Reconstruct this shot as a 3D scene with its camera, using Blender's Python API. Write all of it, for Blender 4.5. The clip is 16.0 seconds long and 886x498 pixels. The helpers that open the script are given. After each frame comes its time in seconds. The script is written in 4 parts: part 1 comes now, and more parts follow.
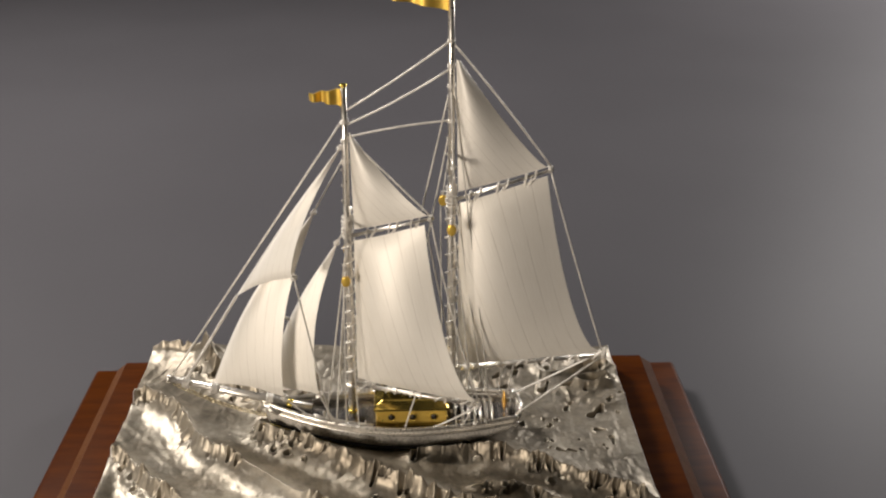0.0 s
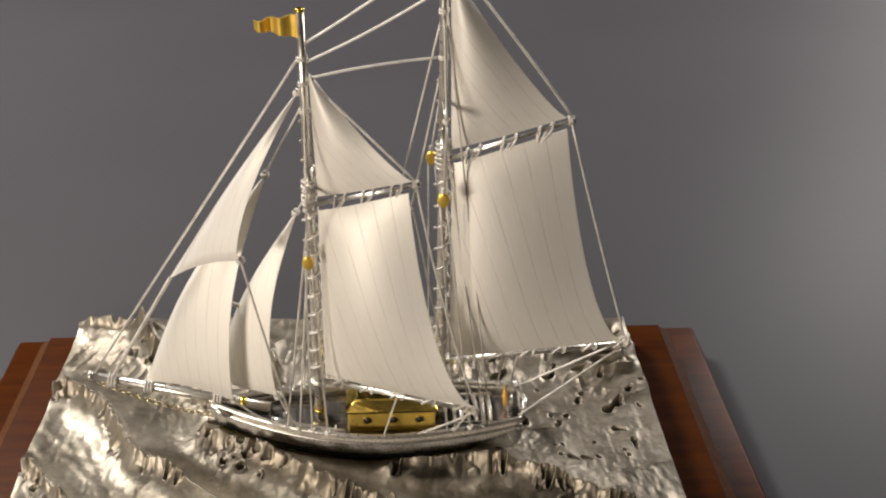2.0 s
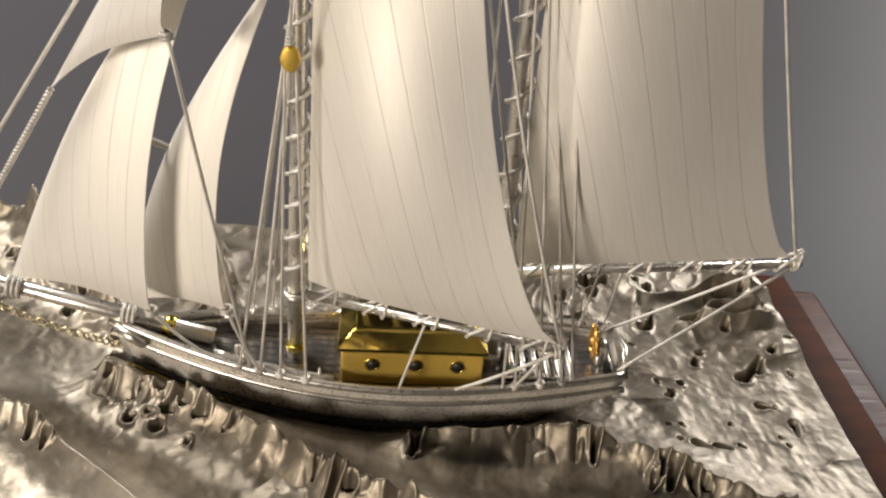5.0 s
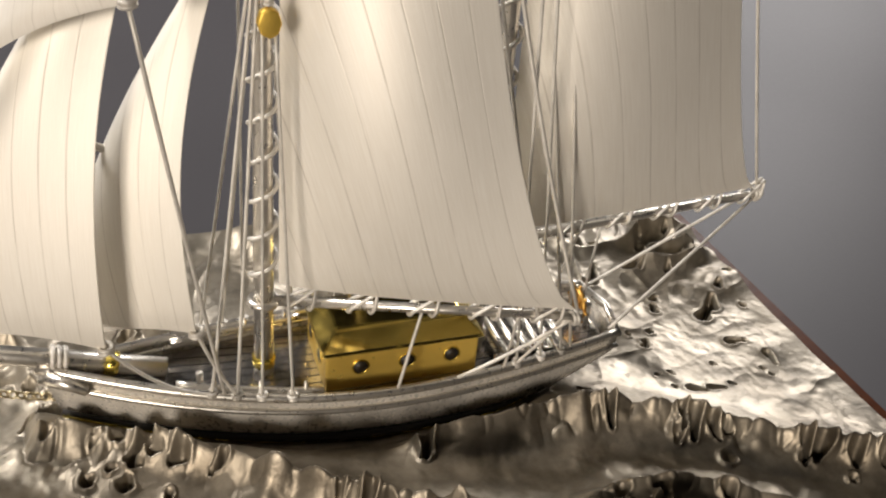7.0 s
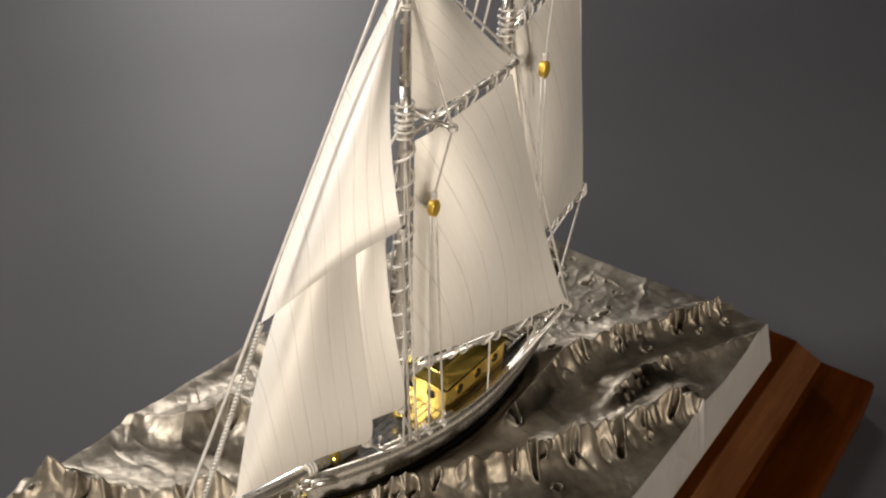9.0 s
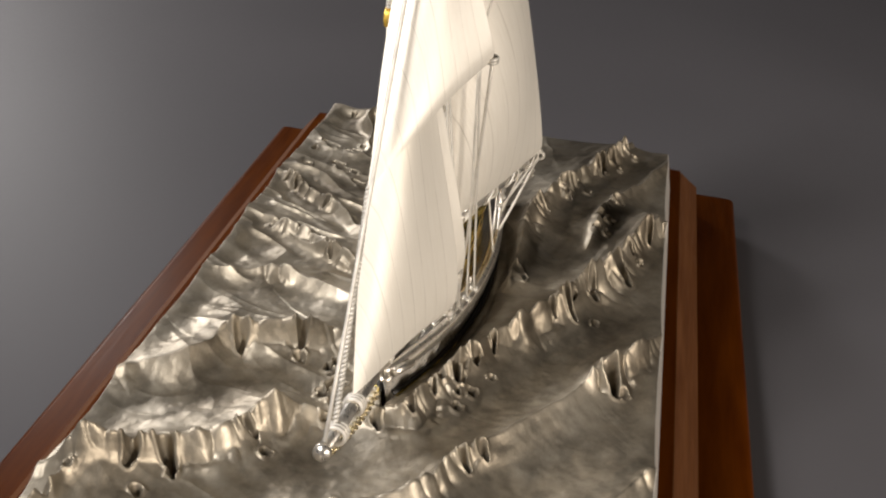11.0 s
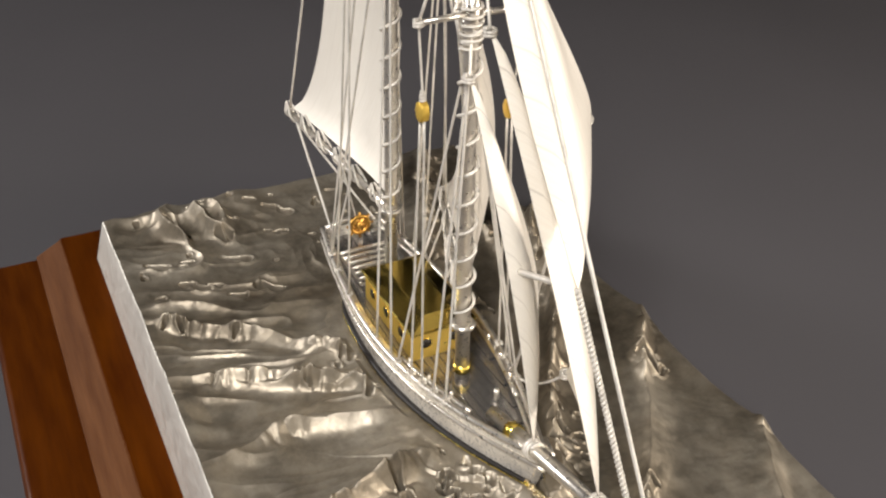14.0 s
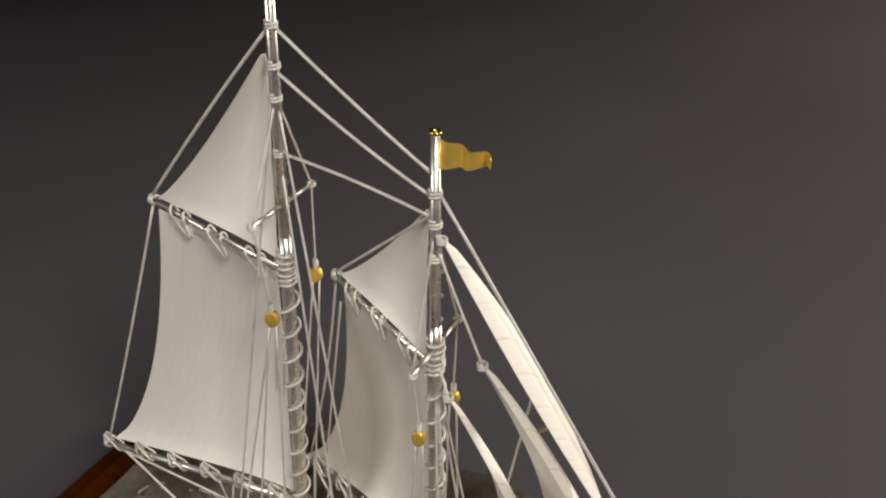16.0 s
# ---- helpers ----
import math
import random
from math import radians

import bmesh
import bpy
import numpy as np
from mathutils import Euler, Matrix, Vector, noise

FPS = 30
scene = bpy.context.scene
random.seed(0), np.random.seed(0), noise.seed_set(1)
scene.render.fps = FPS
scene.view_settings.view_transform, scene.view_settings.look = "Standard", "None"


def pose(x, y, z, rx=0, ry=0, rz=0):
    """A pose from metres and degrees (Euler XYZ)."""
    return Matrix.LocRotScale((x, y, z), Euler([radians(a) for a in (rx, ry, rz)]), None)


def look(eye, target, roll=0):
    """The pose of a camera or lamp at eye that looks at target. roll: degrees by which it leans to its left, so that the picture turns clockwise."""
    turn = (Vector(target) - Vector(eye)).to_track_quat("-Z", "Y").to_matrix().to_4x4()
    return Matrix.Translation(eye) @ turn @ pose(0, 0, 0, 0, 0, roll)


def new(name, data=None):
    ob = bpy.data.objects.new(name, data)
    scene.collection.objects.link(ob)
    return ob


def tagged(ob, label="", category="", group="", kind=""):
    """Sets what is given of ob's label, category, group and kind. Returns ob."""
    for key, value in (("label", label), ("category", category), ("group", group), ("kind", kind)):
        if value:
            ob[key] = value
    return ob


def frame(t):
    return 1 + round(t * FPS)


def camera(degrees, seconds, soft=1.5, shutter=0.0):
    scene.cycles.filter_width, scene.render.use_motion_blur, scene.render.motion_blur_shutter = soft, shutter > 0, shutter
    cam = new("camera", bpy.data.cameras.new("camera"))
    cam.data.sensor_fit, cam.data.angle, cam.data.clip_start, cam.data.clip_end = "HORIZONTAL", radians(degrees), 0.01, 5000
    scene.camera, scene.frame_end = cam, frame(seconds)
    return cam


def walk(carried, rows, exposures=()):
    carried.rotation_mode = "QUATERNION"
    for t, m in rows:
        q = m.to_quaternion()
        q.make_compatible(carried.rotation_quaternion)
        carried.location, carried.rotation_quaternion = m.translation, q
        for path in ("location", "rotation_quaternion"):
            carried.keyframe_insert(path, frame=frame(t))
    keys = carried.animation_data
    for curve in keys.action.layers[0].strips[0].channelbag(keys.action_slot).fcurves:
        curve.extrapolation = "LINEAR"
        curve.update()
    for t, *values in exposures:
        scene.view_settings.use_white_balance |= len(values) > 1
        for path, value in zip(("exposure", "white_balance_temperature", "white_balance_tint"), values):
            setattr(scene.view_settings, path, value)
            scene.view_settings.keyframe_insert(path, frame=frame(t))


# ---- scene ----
# All lengths below are in decimetres: U turns them into metres.
U = 0.1
cam = camera(50.5, 16.0, soft=2.2)
PATH = [
    (0, (0.01597, -0.27523, 0.28307), (0.02729, 0.07838, 0.09644), 0.17),
    (0.5, (0.01467, -0.25140, 0.27077), (0.03034, 0.09810, 0.07686), 0.73),
    (1, (0.01220, -0.23432, 0.26557), (0.02894, 0.11493, 0.07129), 0.75),
    (1.5, (0.01271, -0.21606, 0.26726), (0.03253, 0.11858, 0.04904), 1.22),
    (2, (0.01455, -0.19964, 0.26508), (0.03566, 0.13293, 0.04383), 1.03),
    (2.5, (0.01396, -0.18252, 0.24329), (0.03428, 0.15586, 0.03095), 0.69),
    (3, (0.01129, -0.16715, 0.22750), (0.03184, 0.18093, 0.03151), 1.08),
    (3.5, (0.00997, -0.15814, 0.20992), (0.03343, 0.18989, 0.01415), 1.44),
    (4, (0.00899, -0.15215, 0.19569), (0.03069, 0.19350, -0.00445), 2.11),
    (4.5, (0.01033, -0.13772, 0.18207), (0.03366, 0.20550, -0.02203), 3.73),
    (4.7, (0.00911, -0.12887, 0.17440), (0.03290, 0.21140, -0.03452), 4.50),
    (6.8, (-0.02595, -0.10417, 0.15624), (0.07936, 0.21724, -0.05732), 5.39),
    (7, (-0.03034, -0.09942, 0.15488), (0.09385, 0.21695, -0.05604), 5.58),
    (7.5, (-0.05877, -0.09622, 0.17124), (0.09223, 0.21176, -0.03454), 2.97),
    (8, (-0.08996, -0.09091, 0.18856), (0.11996, 0.16931, -0.03102), 3.87),
    (8.5, (-0.11935, -0.09627, 0.21017), (0.11593, 0.14766, -0.00230), 3.91),
    (9, (-0.15726, -0.08174, 0.21523), (0.11980, 0.11307, 0.00242), 2.41),
    (9.5, (-0.18260, -0.06963, 0.22634), (0.11898, 0.08978, 0.01745), 1.42),
    (10, (-0.19453, -0.03757, 0.21128), (0.11646, 0.09273, -0.00392), 2.16),
    (10.2, (-0.19748, -0.03801, 0.20417), (0.11221, 0.08817, -0.01531), 2.64),
    (12.3, (-0.18589, 0.07268, 0.16455), (0.14124, -0.00920, -0.05059), 5.28),
    (12.5, (-0.18542, 0.07311, 0.16217), (0.13948, -0.01111, -0.05543), 5.19),
    (13, (-0.18089, 0.07695, 0.16601), (0.14363, -0.01000, -0.05108), 6.29),
    (13.5, (-0.17009, 0.08610, 0.16328), (0.14768, -0.02489, -0.05282), 6.24),
    (14, (-0.15408, 0.11663, 0.19279), (0.13723, -0.04095, -0.03151), 2.26),
    (14.5, (-0.13773, 0.15883, 0.21158), (0.11389, -0.06209, -0.00723), 2.24),
    (15, (-0.11506, 0.17679, 0.22639), (0.09033, -0.09060, 0.01117), 2.41),
    (15.5, (-0.09625, 0.17917, 0.23868), (0.08352, -0.10999, 0.02875), 2.05),
    (16, (-0.07748, 0.18698, 0.25359), (0.06187, -0.13027, 0.05377), 1.70),
]
walk(cam, [(t, look(eye, target, roll)) for t, eye, target, roll in PATH], exposures=[(0.0, -0.15), (4.5, -0.15), (7.0, -0.15), (9.5, -0.4), (10.0, -0.35), (12.5, 0.25), (13.0, 0.25), (13.5, 0.1), (14.5, -0.05), (15.0, -0.25), (16.0, -0.6)])

# ---------------------------------------------------------------- light
world = bpy.data.worlds.new("room_air")
scene.world = world
world.use_nodes = True
world.node_tree.nodes["Background"].inputs[0].default_value = (0.62, 0.60, 0.62, 1)
world.node_tree.nodes["Background"].inputs[1].default_value = 0.03


def area(name, eye, target, wide, high, watts, colour=(1.0, 0.93, 0.86)):
    lamp = bpy.data.lights.new(name, "AREA")
    lamp.shape, lamp.size, lamp.size_y, lamp.energy, lamp.color = "RECTANGLE", wide, high, watts, colour
    ob = new(name, lamp)
    ob.matrix_world = look(eye, target)
    return ob


area("starboard_lamp", (-0.72, 0.66, 0.95), (0, 0.04, 0.05), 0.34, 0.26, 18.5, (1.0, 0.955, 0.92))
area("port_lamp", (-0.96, -1.20, 0.42), (0.0, 0.03, 0.10), 0.40, 0.30, 22.5, (1.0, 0.89, 0.775))
area("far_lamp", (1.20, 1.39, 0.62), (0.05, 0.1, 0.05), 0.50, 0.28, 18.0, (1.0, 0.96, 0.94))
scene.view_settings.exposure = 0.0

# ---------------------------------------------------------------- materials


def nodes_of(mat):
    nt = mat.node_tree
    return nt, nt.nodes, nt.links, nt.nodes["Principled BSDF"]


def base_material(name, colour, rough, metal=0.0):
    mat = bpy.data.materials.new(name)
    mat.use_nodes = True
    nt, n, l, b = nodes_of(mat)
    b.inputs["Base Color"].default_value = (*colour, 1)
    b.inputs["Roughness"].default_value = rough
    b.inputs["Metallic"].default_value = metal
    return mat


def coords(n, l, scale=(1, 1, 1), kind="Object"):
    tc, mp = n.new("ShaderNodeTexCoord"), n.new("ShaderNodeMapping")
    mp.inputs["Scale"].default_value = scale
    l.new(tc.outputs[kind], mp.inputs["Vector"])
    return mp.outputs["Vector"]


def noise_tex(n, l, vec, scale, detail=4.0, rough=0.6):
    t = n.new("ShaderNodeTexNoise")
    t.inputs["Scale"].default_value, t.inputs["Detail"].default_value, t.inputs["Roughness"].default_value = scale, detail, rough
    l.new(vec, t.inputs["Vector"])
    return t.outputs["Fac"]


def ramp(n, l, fac, stops):
    r = n.new("ShaderNodeValToRGB")
    el = r.color_ramp.elements
    while len(el) < len(stops):
        el.new(0.5)
    for e, (p, c) in zip(el, stops):
        e.position, e.color = p, (*c, 1) if len(c) == 3 else c
    l.new(fac, r.inputs["Fac"])
    return r.outputs["Color"]


def bump(n, l, b, height, strength, distance):
    bp = n.new("ShaderNodeBump")
    bp.inputs["Strength"].default_value, bp.inputs["Distance"].default_value = strength, distance
    l.new(height, bp.inputs["Height"])
    l.new(bp.outputs["Normal"], b.inputs["Normal"])
    return bp


def g(v):
    return (v, v, v)


def make_silver(name, tint, rough, dark, scale, relief=0.00006, metal=1.0):
    """Polished or antiqued silver: a light metal with darker tarnish in patches and a fine grain."""
    mat = base_material(name, tint, rough, metal)
    nt, n, l, b = nodes_of(mat)
    v = coords(n, l)
    big = noise_tex(n, l, v, scale, 5.0)
    l.new(ramp(n, l, big, [(0.32, tuple(c * dark for c in tint)), (0.58, tint)]), b.inputs["Base Color"])
    fine = noise_tex(n, l, v, scale * 14, 3.0)
    l.new(ramp(n, l, fine, [(0.25, g(rough * 0.75)), (0.75, g(min(1.0, rough * 1.35)))]), b.inputs["Roughness"])
    bump(n, l, b, fine, 0.35, relief)
    return mat


SILVER = make_silver("bright_silver", (0.82, 0.775, 0.70), 0.30, 0.85, 60, relief=0.00002, metal=0.92)
SILVER_HULL = make_silver("hull_silver", (0.78, 0.735, 0.655), 0.28, 0.70, 70, relief=0.000008, metal=0.45)
WIRE = make_silver("silver_wire", (0.74, 0.70, 0.63), 0.50, 0.75, 220, metal=0.4)
GOLD = make_silver("polished_gold", (0.88, 0.68, 0.15), 0.25, 0.80, 26, relief=0.000004)
GOLD_SATIN = make_silver("satin_gold", (0.95, 0.64, 0.12), 0.42, 0.85, 260, metal=0.75)
GOLD_WALL = make_silver("deckhouse_gold", (0.92, 0.64, 0.14), 0.34, 0.80, 30, relief=0.000004, metal=0.65)


# the cabin's gold, with dark reflections on the roof put into its tint
GOLD_ROOF_DIM = make_silver("roof_gold_dimmed", (0.66, 0.49, 0.12), 0.17, 0.75, 26, relief=0.000004)
BRONZE = make_silver("bronze", (0.74, 0.42, 0.10), 0.36, 0.7, 120, relief=0.00002)
GOLD_DULL = make_silver("dull_gold", (0.68, 0.57, 0.36), 0.36, 0.6, 260)


def make_sea():
    """Antiqued satin silver: faint grey-brown tarnish clouds, fine grain and tiny dents."""
    mat = base_material("hammered_silver", (0.6, 0.56, 0.49), 0.46, 0.72)
    nt, n, l, b = nodes_of(mat)
    v = coords(n, l)
    tarnish = noise_tex(n, l, v, 30, 6.0, 0.62)
    col = ramp(n, l, tarnish, [(0.34, (0.17, 0.140, 0.100)), (0.47, (0.33, 0.285, 0.218)), (0.64, (0.48, 0.428, 0.345))])
    spots = ramp(n, l, noise_tex(n, l, v, 170, 5.0, 0.65), [(0.36, g(0.62)), (0.56, g(1.0))])
    mx = n.new("ShaderNodeMix")
    mx.data_type, mx.blend_type = "RGBA", "MULTIPLY"
    mx.inputs["Factor"].default_value = 0.8
    l.new(col, mx.inputs["A"])
    l.new(spots, mx.inputs["B"])
    l.new(mx.outputs["Result"], b.inputs["Base Color"])
    cloudy = noise_tex(n, l, v, 110, 4.0, 0.6)
    l.new(ramp(n, l, cloudy, [(0.25, g(0.40)), (0.75, g(0.54))]), b.inputs["Roughness"])
    fine = noise_tex(n, l, v, 1500, 4.0, 0.6)
    grain = bump(n, l, b, fine, 0.30, 0.00006)
    beaten = noise_tex(n, l, coords(n, l, (1.0, 1.4, 1.0)), 240, 4.0, 0.6)
    dents = bump(n, l, b, beaten, 0.50, 0.0004)
    l.new(grain.outputs["Normal"], dents.inputs["Normal"])
    return mat


SEA = make_sea()


def make_sail(seams):
    """Satin-brushed silver sheet with fine engraved seams running down the cloths."""
    mat = base_material("satin_silver_sail_seamed" if seams else "satin_silver_sail", (0.84, 0.81, 0.755), 0.48, 0.36)
    nt, n, l, b = nodes_of(mat)
    uv = coords(n, l, (1, 1, 1), "UV")
    sep = n.new("ShaderNodeSeparateXYZ")
    l.new(uv, sep.inputs[0])
    mul = n.new("ShaderNodeMath")
    mul.operation, mul.inputs[1].default_value = "MULTIPLY", 9.0
    l.new(sep.outputs[0], mul.inputs[0])
    fr = n.new("ShaderNodeMath")
    fr.operation = "PINGPONG"
    fr.inputs[1].default_value = 0.5
    l.new(mul.outputs[0], fr.inputs[0])
    seam = ramp(n, l, fr.outputs[0], [(0.0, g(0.0)), (0.035, g(1.0))])
    streak = noise_tex(n, l, coords(n, l, (60, 2.5, 1), "UV"), 3.0, 5.0)
    tone = ramp(n, l, streak, [(0.3, (0.84, 0.79, 0.70)), (0.7, (0.92, 0.88, 0.80))])
    mx = n.new("ShaderNodeMix")
    mx.data_type, mx.blend_type = "RGBA", "MULTIPLY"
    wear = noise_tex(n, l, coords(n, l, (3, 3, 1), "UV"), 2.0, 2.0)
    l.new(ramp(n, l, wear, [(0.30, g(0.04 if seams else 0.02)), (0.60, g(0.42 if seams else 0.10))]), mx.inputs["Factor"])
    l.new(tone, mx.inputs["A"])
    l.new(ramp(n, l, seam, [(0.0, (0.35, 0.31, 0.26)), (1.0, (1, 1, 1))]), mx.inputs["B"])
    l.new(mx.outputs["Result"], b.inputs["Base Color"])
    l.new(ramp(n, l, streak, [(0.2, g(0.52)), (0.8, g(0.64))]), b.inputs["Roughness"])
    grain = bump(n, l, b, streak, 0.25, 0.00008)
    ridge = bump(n, l, b, seam, 0.25 if seams else 0.05, 0.00012)
    l.new(grain.outputs["Normal"], ridge.inputs["Normal"])
    return mat


SAIL_PLAIN, SAIL = make_sail(False), make_sail(True)


def make_wood(name, dark, light, rough):
    mat = base_material(name, light, rough)
    nt, n, l, b = nodes_of(mat)
    v = coords(n, l, (9, 70, 70))
    grain = noise_tex(n, l, v, 3.2, 6.0, 0.65)
    pores = noise_tex(n, l, coords(n, l, (60, 900, 900)), 1.0, 2.0)
    l.new(ramp(n, l, grain, [(0.30, dark), (0.70, light)]), b.inputs["Base Color"])
    l.new(ramp(n, l, pores, [(0.3, g(rough * 0.85)), (0.7, g(rough * 1.25))]), b.inputs["Roughness"])
    bump(n, l, b, pores, 0.12, 0.00008)
    b.inputs["IOR"].default_value = 1.12
    return mat


WOOD = make_wood("stained_wood", (0.046, 0.0095, 0.0008), (0.092, 0.023, 0.0014), 0.36)
# the same wood in a lighter colour, for lamp sheen on the chamfer
WOOD_EDGE = make_wood("stained_wood_sheen", (0.085, 0.030, 0.010), (0.150, 0.062, 0.024), 0.38)
BLACK = base_material("plain_black", (0.012, 0.010, 0.009), 0.5)


def make_cloth():
    mat = base_material("grey_sheet", (0.075, 0.071, 0.074), 0.6)
    nt, n, l, b = nodes_of(mat)
    v = coords(n, l)
    big = noise_tex(n, l, v, 2.2, 3.0)
    l.new(ramp(n, l, big, [(0.3, (0.084, 0.080, 0.085)), (0.7, (0.102, 0.097, 0.103))]), b.inputs["Base Color"])
    fine = noise_tex(n, l, v, 900, 3.0)
    l.new(ramp(n, l, fine, [(0.2, g(0.50)), (0.8, g(0.56))]), b.inputs["Roughness"])
    b.inputs["IOR"].default_value = 1.18
    bump(n, l, b, fine, 0.05, 0.0002)
    return mat


SHEET = make_cloth()
WALL = base_material("added_wall_grey", (0.10, 0.097, 0.099), 0.8)

# ---------------------------------------------------------------- builders


def thing(name, at, label, category, kind=""):
    ob = new(name)
    ob.location = Vector(at) * U
    ob.empty_display_size = 0.02
    return tagged(ob, label, category, kind=kind)


def part(name, bm, material, parent, label="", smooth=True):
    """One bmesh, in decimetres of the world, as one mesh object under a thing or a part."""
    me = bpy.data.meshes.new(name)
    bmesh.ops.scale(bm, vec=(U, U, U), verts=bm.verts)
    bmesh.ops.recalc_face_normals(bm, faces=bm.faces)
    for f in bm.faces:
        f.smooth = smooth
    bm.to_mesh(me)
    bm.free()
    me.materials.append(material)
    ob = new(name, me)
    if parent is not None:
        ob.parent = parent
        ob.matrix_parent_inverse = Matrix.Translation(-world_at(parent))
    if label:
        ob["label"] = label
    return ob


def world_at(ob):
    """Where a parent's own origin lies: parts are built in world places, so only a thing's Empty is moved."""
    return Vector(ob.location) if ob.type == "EMPTY" else Vector((0, 0, 0))


def box(lo, hi, bevel=0.0, segments=2):
    bm = bmesh.new()
    bmesh.ops.create_cube(bm, size=1)
    lo, hi = Vector(lo), Vector(hi)
    for v in bm.verts:
        v.co = (lo + hi) / 2 + Vector(a * b for a, b in zip(v.co, hi - lo))
    if bevel:
        bmesh.ops.bevel(bm, geom=bm.edges[:], offset=bevel, segments=segments, affect="EDGES", profile=0.5)
    return bm


def smooth_path(pts, steps):
    """Points along a smooth curve through pts."""
    p = [Vector(a) for a in pts]
    if len(p) < 3:
        return [p[0].lerp(p[-1], k / steps) for k in range(steps + 1)]
    p = [p[0] * 2 - p[1]] + p + [p[-1] * 2 - p[-2]]
    out = []
    for i in range(1, len(p) - 2):
        for k in range(steps):
            t = k / steps
            a, b, c, d = p[i - 1 : i + 3]
            out.append(0.5 * (2 * b + (c - a) * t + (2 * a - 5 * b + 4 * c - d) * t * t + (3 * b - a - 3 * c + d) * t**3))
    return out + [p[-2]]


def tube_into(bm, pts, radius, sides=7):
    """A round tube along pts. radius: one number, or one for each point."""
    rad = radius if hasattr(radius, "__len__") else [radius] * len(pts)
    rings, up = [], None
    for i, q in enumerate(pts):
        d = (pts[min(i + 1, len(pts) - 1)] - pts[max(i - 1, 0)]).normalized()
        if up is None:
            up = d.orthogonal().normalized()
        up = (up - d * up.dot(d)).normalized()
        side = d.cross(up)
        rings.append([bm.verts.new(q + rad[i] * (math.cos(a) * up + math.sin(a) * side)) for a in (2 * math.pi * k / sides for k in range(sides))])
    for r, s in zip(rings, rings[1:]):
        for k in range(sides):
            bm.faces.new((r[k], r[(k + 1) % sides], s[(k + 1) % sides], s[k]))
    bm.faces.new(rings[0][::-1])
    bm.faces.new(rings[-1])


def tube(pts, radius, sides=7):
    bm = bmesh.new()
    tube_into(bm, [Vector(p) for p in pts], radius, sides)
    return bm


def line(name, a, b, parent, radius=0.0042, sag=0.0, sag_way=(0, 0, -1), steps=10):
    """A rope of silver wire from a to b, hanging by sag in its middle."""
    a, b, w = Vector(a), Vector(b), Vector(sag_way)
    pts = [a.lerp(b, k / steps) + w * sag * 4 * (k / steps) * (1 - k / steps) for k in range(steps + 1)]
    return part(name, tube(pts, radius * 0.70), WIRE, parent)


def coil_into(bm, a, b, radius, turns, wire, per=12, start=0.0):
    """A wire wound round the axis from a to b."""
    a, b = Vector(a), Vector(b)
    d = (b - a).normalized()
    up = d.orthogonal().normalized()
    side = d.cross(up)
    count = max(4, int(turns * per))
    pts = []
    for k in range(count + 1):
        w = start + 2 * math.pi * turns * k / count
        pts.append(a.lerp(b, k / count) + radius * (math.cos(w) * up + math.sin(w) * side))
    tube_into(bm, pts, wire, 6)


def coil(a, b, radius, turns, wire, per=12, start=0.0):
    bm = bmesh.new()
    coil_into(bm, a, b, radius, turns, wire, per, start)
    return bm


def knot(name, at, parent, size=0.011, axis=(0, 0, 1)):
    """A few tight turns of wire that make off a rope."""
    at, ax = Vector(at), Vector(axis).normalized()
    return part(name, coil(at - ax * size * 0.6, at + ax * size * 0.6, size * 0.9, 2.2, 0.0036, 10), WIRE, parent)


def ring(at, axis, radius, thick, sides=16, minor=7):
    at, ax = Vector(at), Vector(axis).normalized()
    up = ax.orthogonal().normalized()
    side = ax.cross(up)
    bm = bmesh.new()
    loops = []
    for i in range(sides):
        a = 2 * math.pi * i / sides
        out = math.cos(a) * up + math.sin(a) * side
        loops.append([bm.verts.new(at + out * (radius + thick * math.cos(c)) + ax * thick * math.sin(c)) for c in (2 * math.pi * k / minor for k in range(minor))])
    for i in range(sides):
        r, s = loops[i], loops[(i + 1) % sides]
        for k in range(minor):
            bm.faces.new((r[k], r[(k + 1) % minor], s[(k + 1) % minor], s[k]))
    return bm


# ---------------------------------------------------------------- the sheet under the model, and unseen walls added round it
TABLE = -0.15


def plain(name, bm, material, label, category):
    ob = part(name, bm, material, None, label)
    return tagged(ob, category=category, kind="structure")


def room():
    plain("floor", box((-26, -26, TABLE - 0.3), (26, 26, TABLE)), SHEET, "smooth dark grey sheet under the model", "floor")
    # unseen walls and ceiling, added so that the silver mirrors a dim surround
    for name, lo, hi in (
        ("wall_north", (-26, 26, TABLE - 0.3), (26, 27, 23)),
        ("wall_south", (-26, -27, TABLE - 0.3), (26, -26, 23)),
        ("wall_east", (26, -26, TABLE - 0.3), (27, 26, 23)),
        ("wall_west", (-27, -26, TABLE - 0.3), (-26, 26, 23)),
        ("ceiling", (-26, -26, 23), (26, 26, 24)),
    ):
        plain(name, box(lo, hi), WALL, "plain dark grey surface, added out of view to dim the reflections", name.split("_")[0])


room()

# ---------------------------------------------------------------- the wooden stand
X0, X1, Y0, Y1 = -1.508, 1.508, -0.59, 1.320
STEP, RISE = 0.175, 0.254


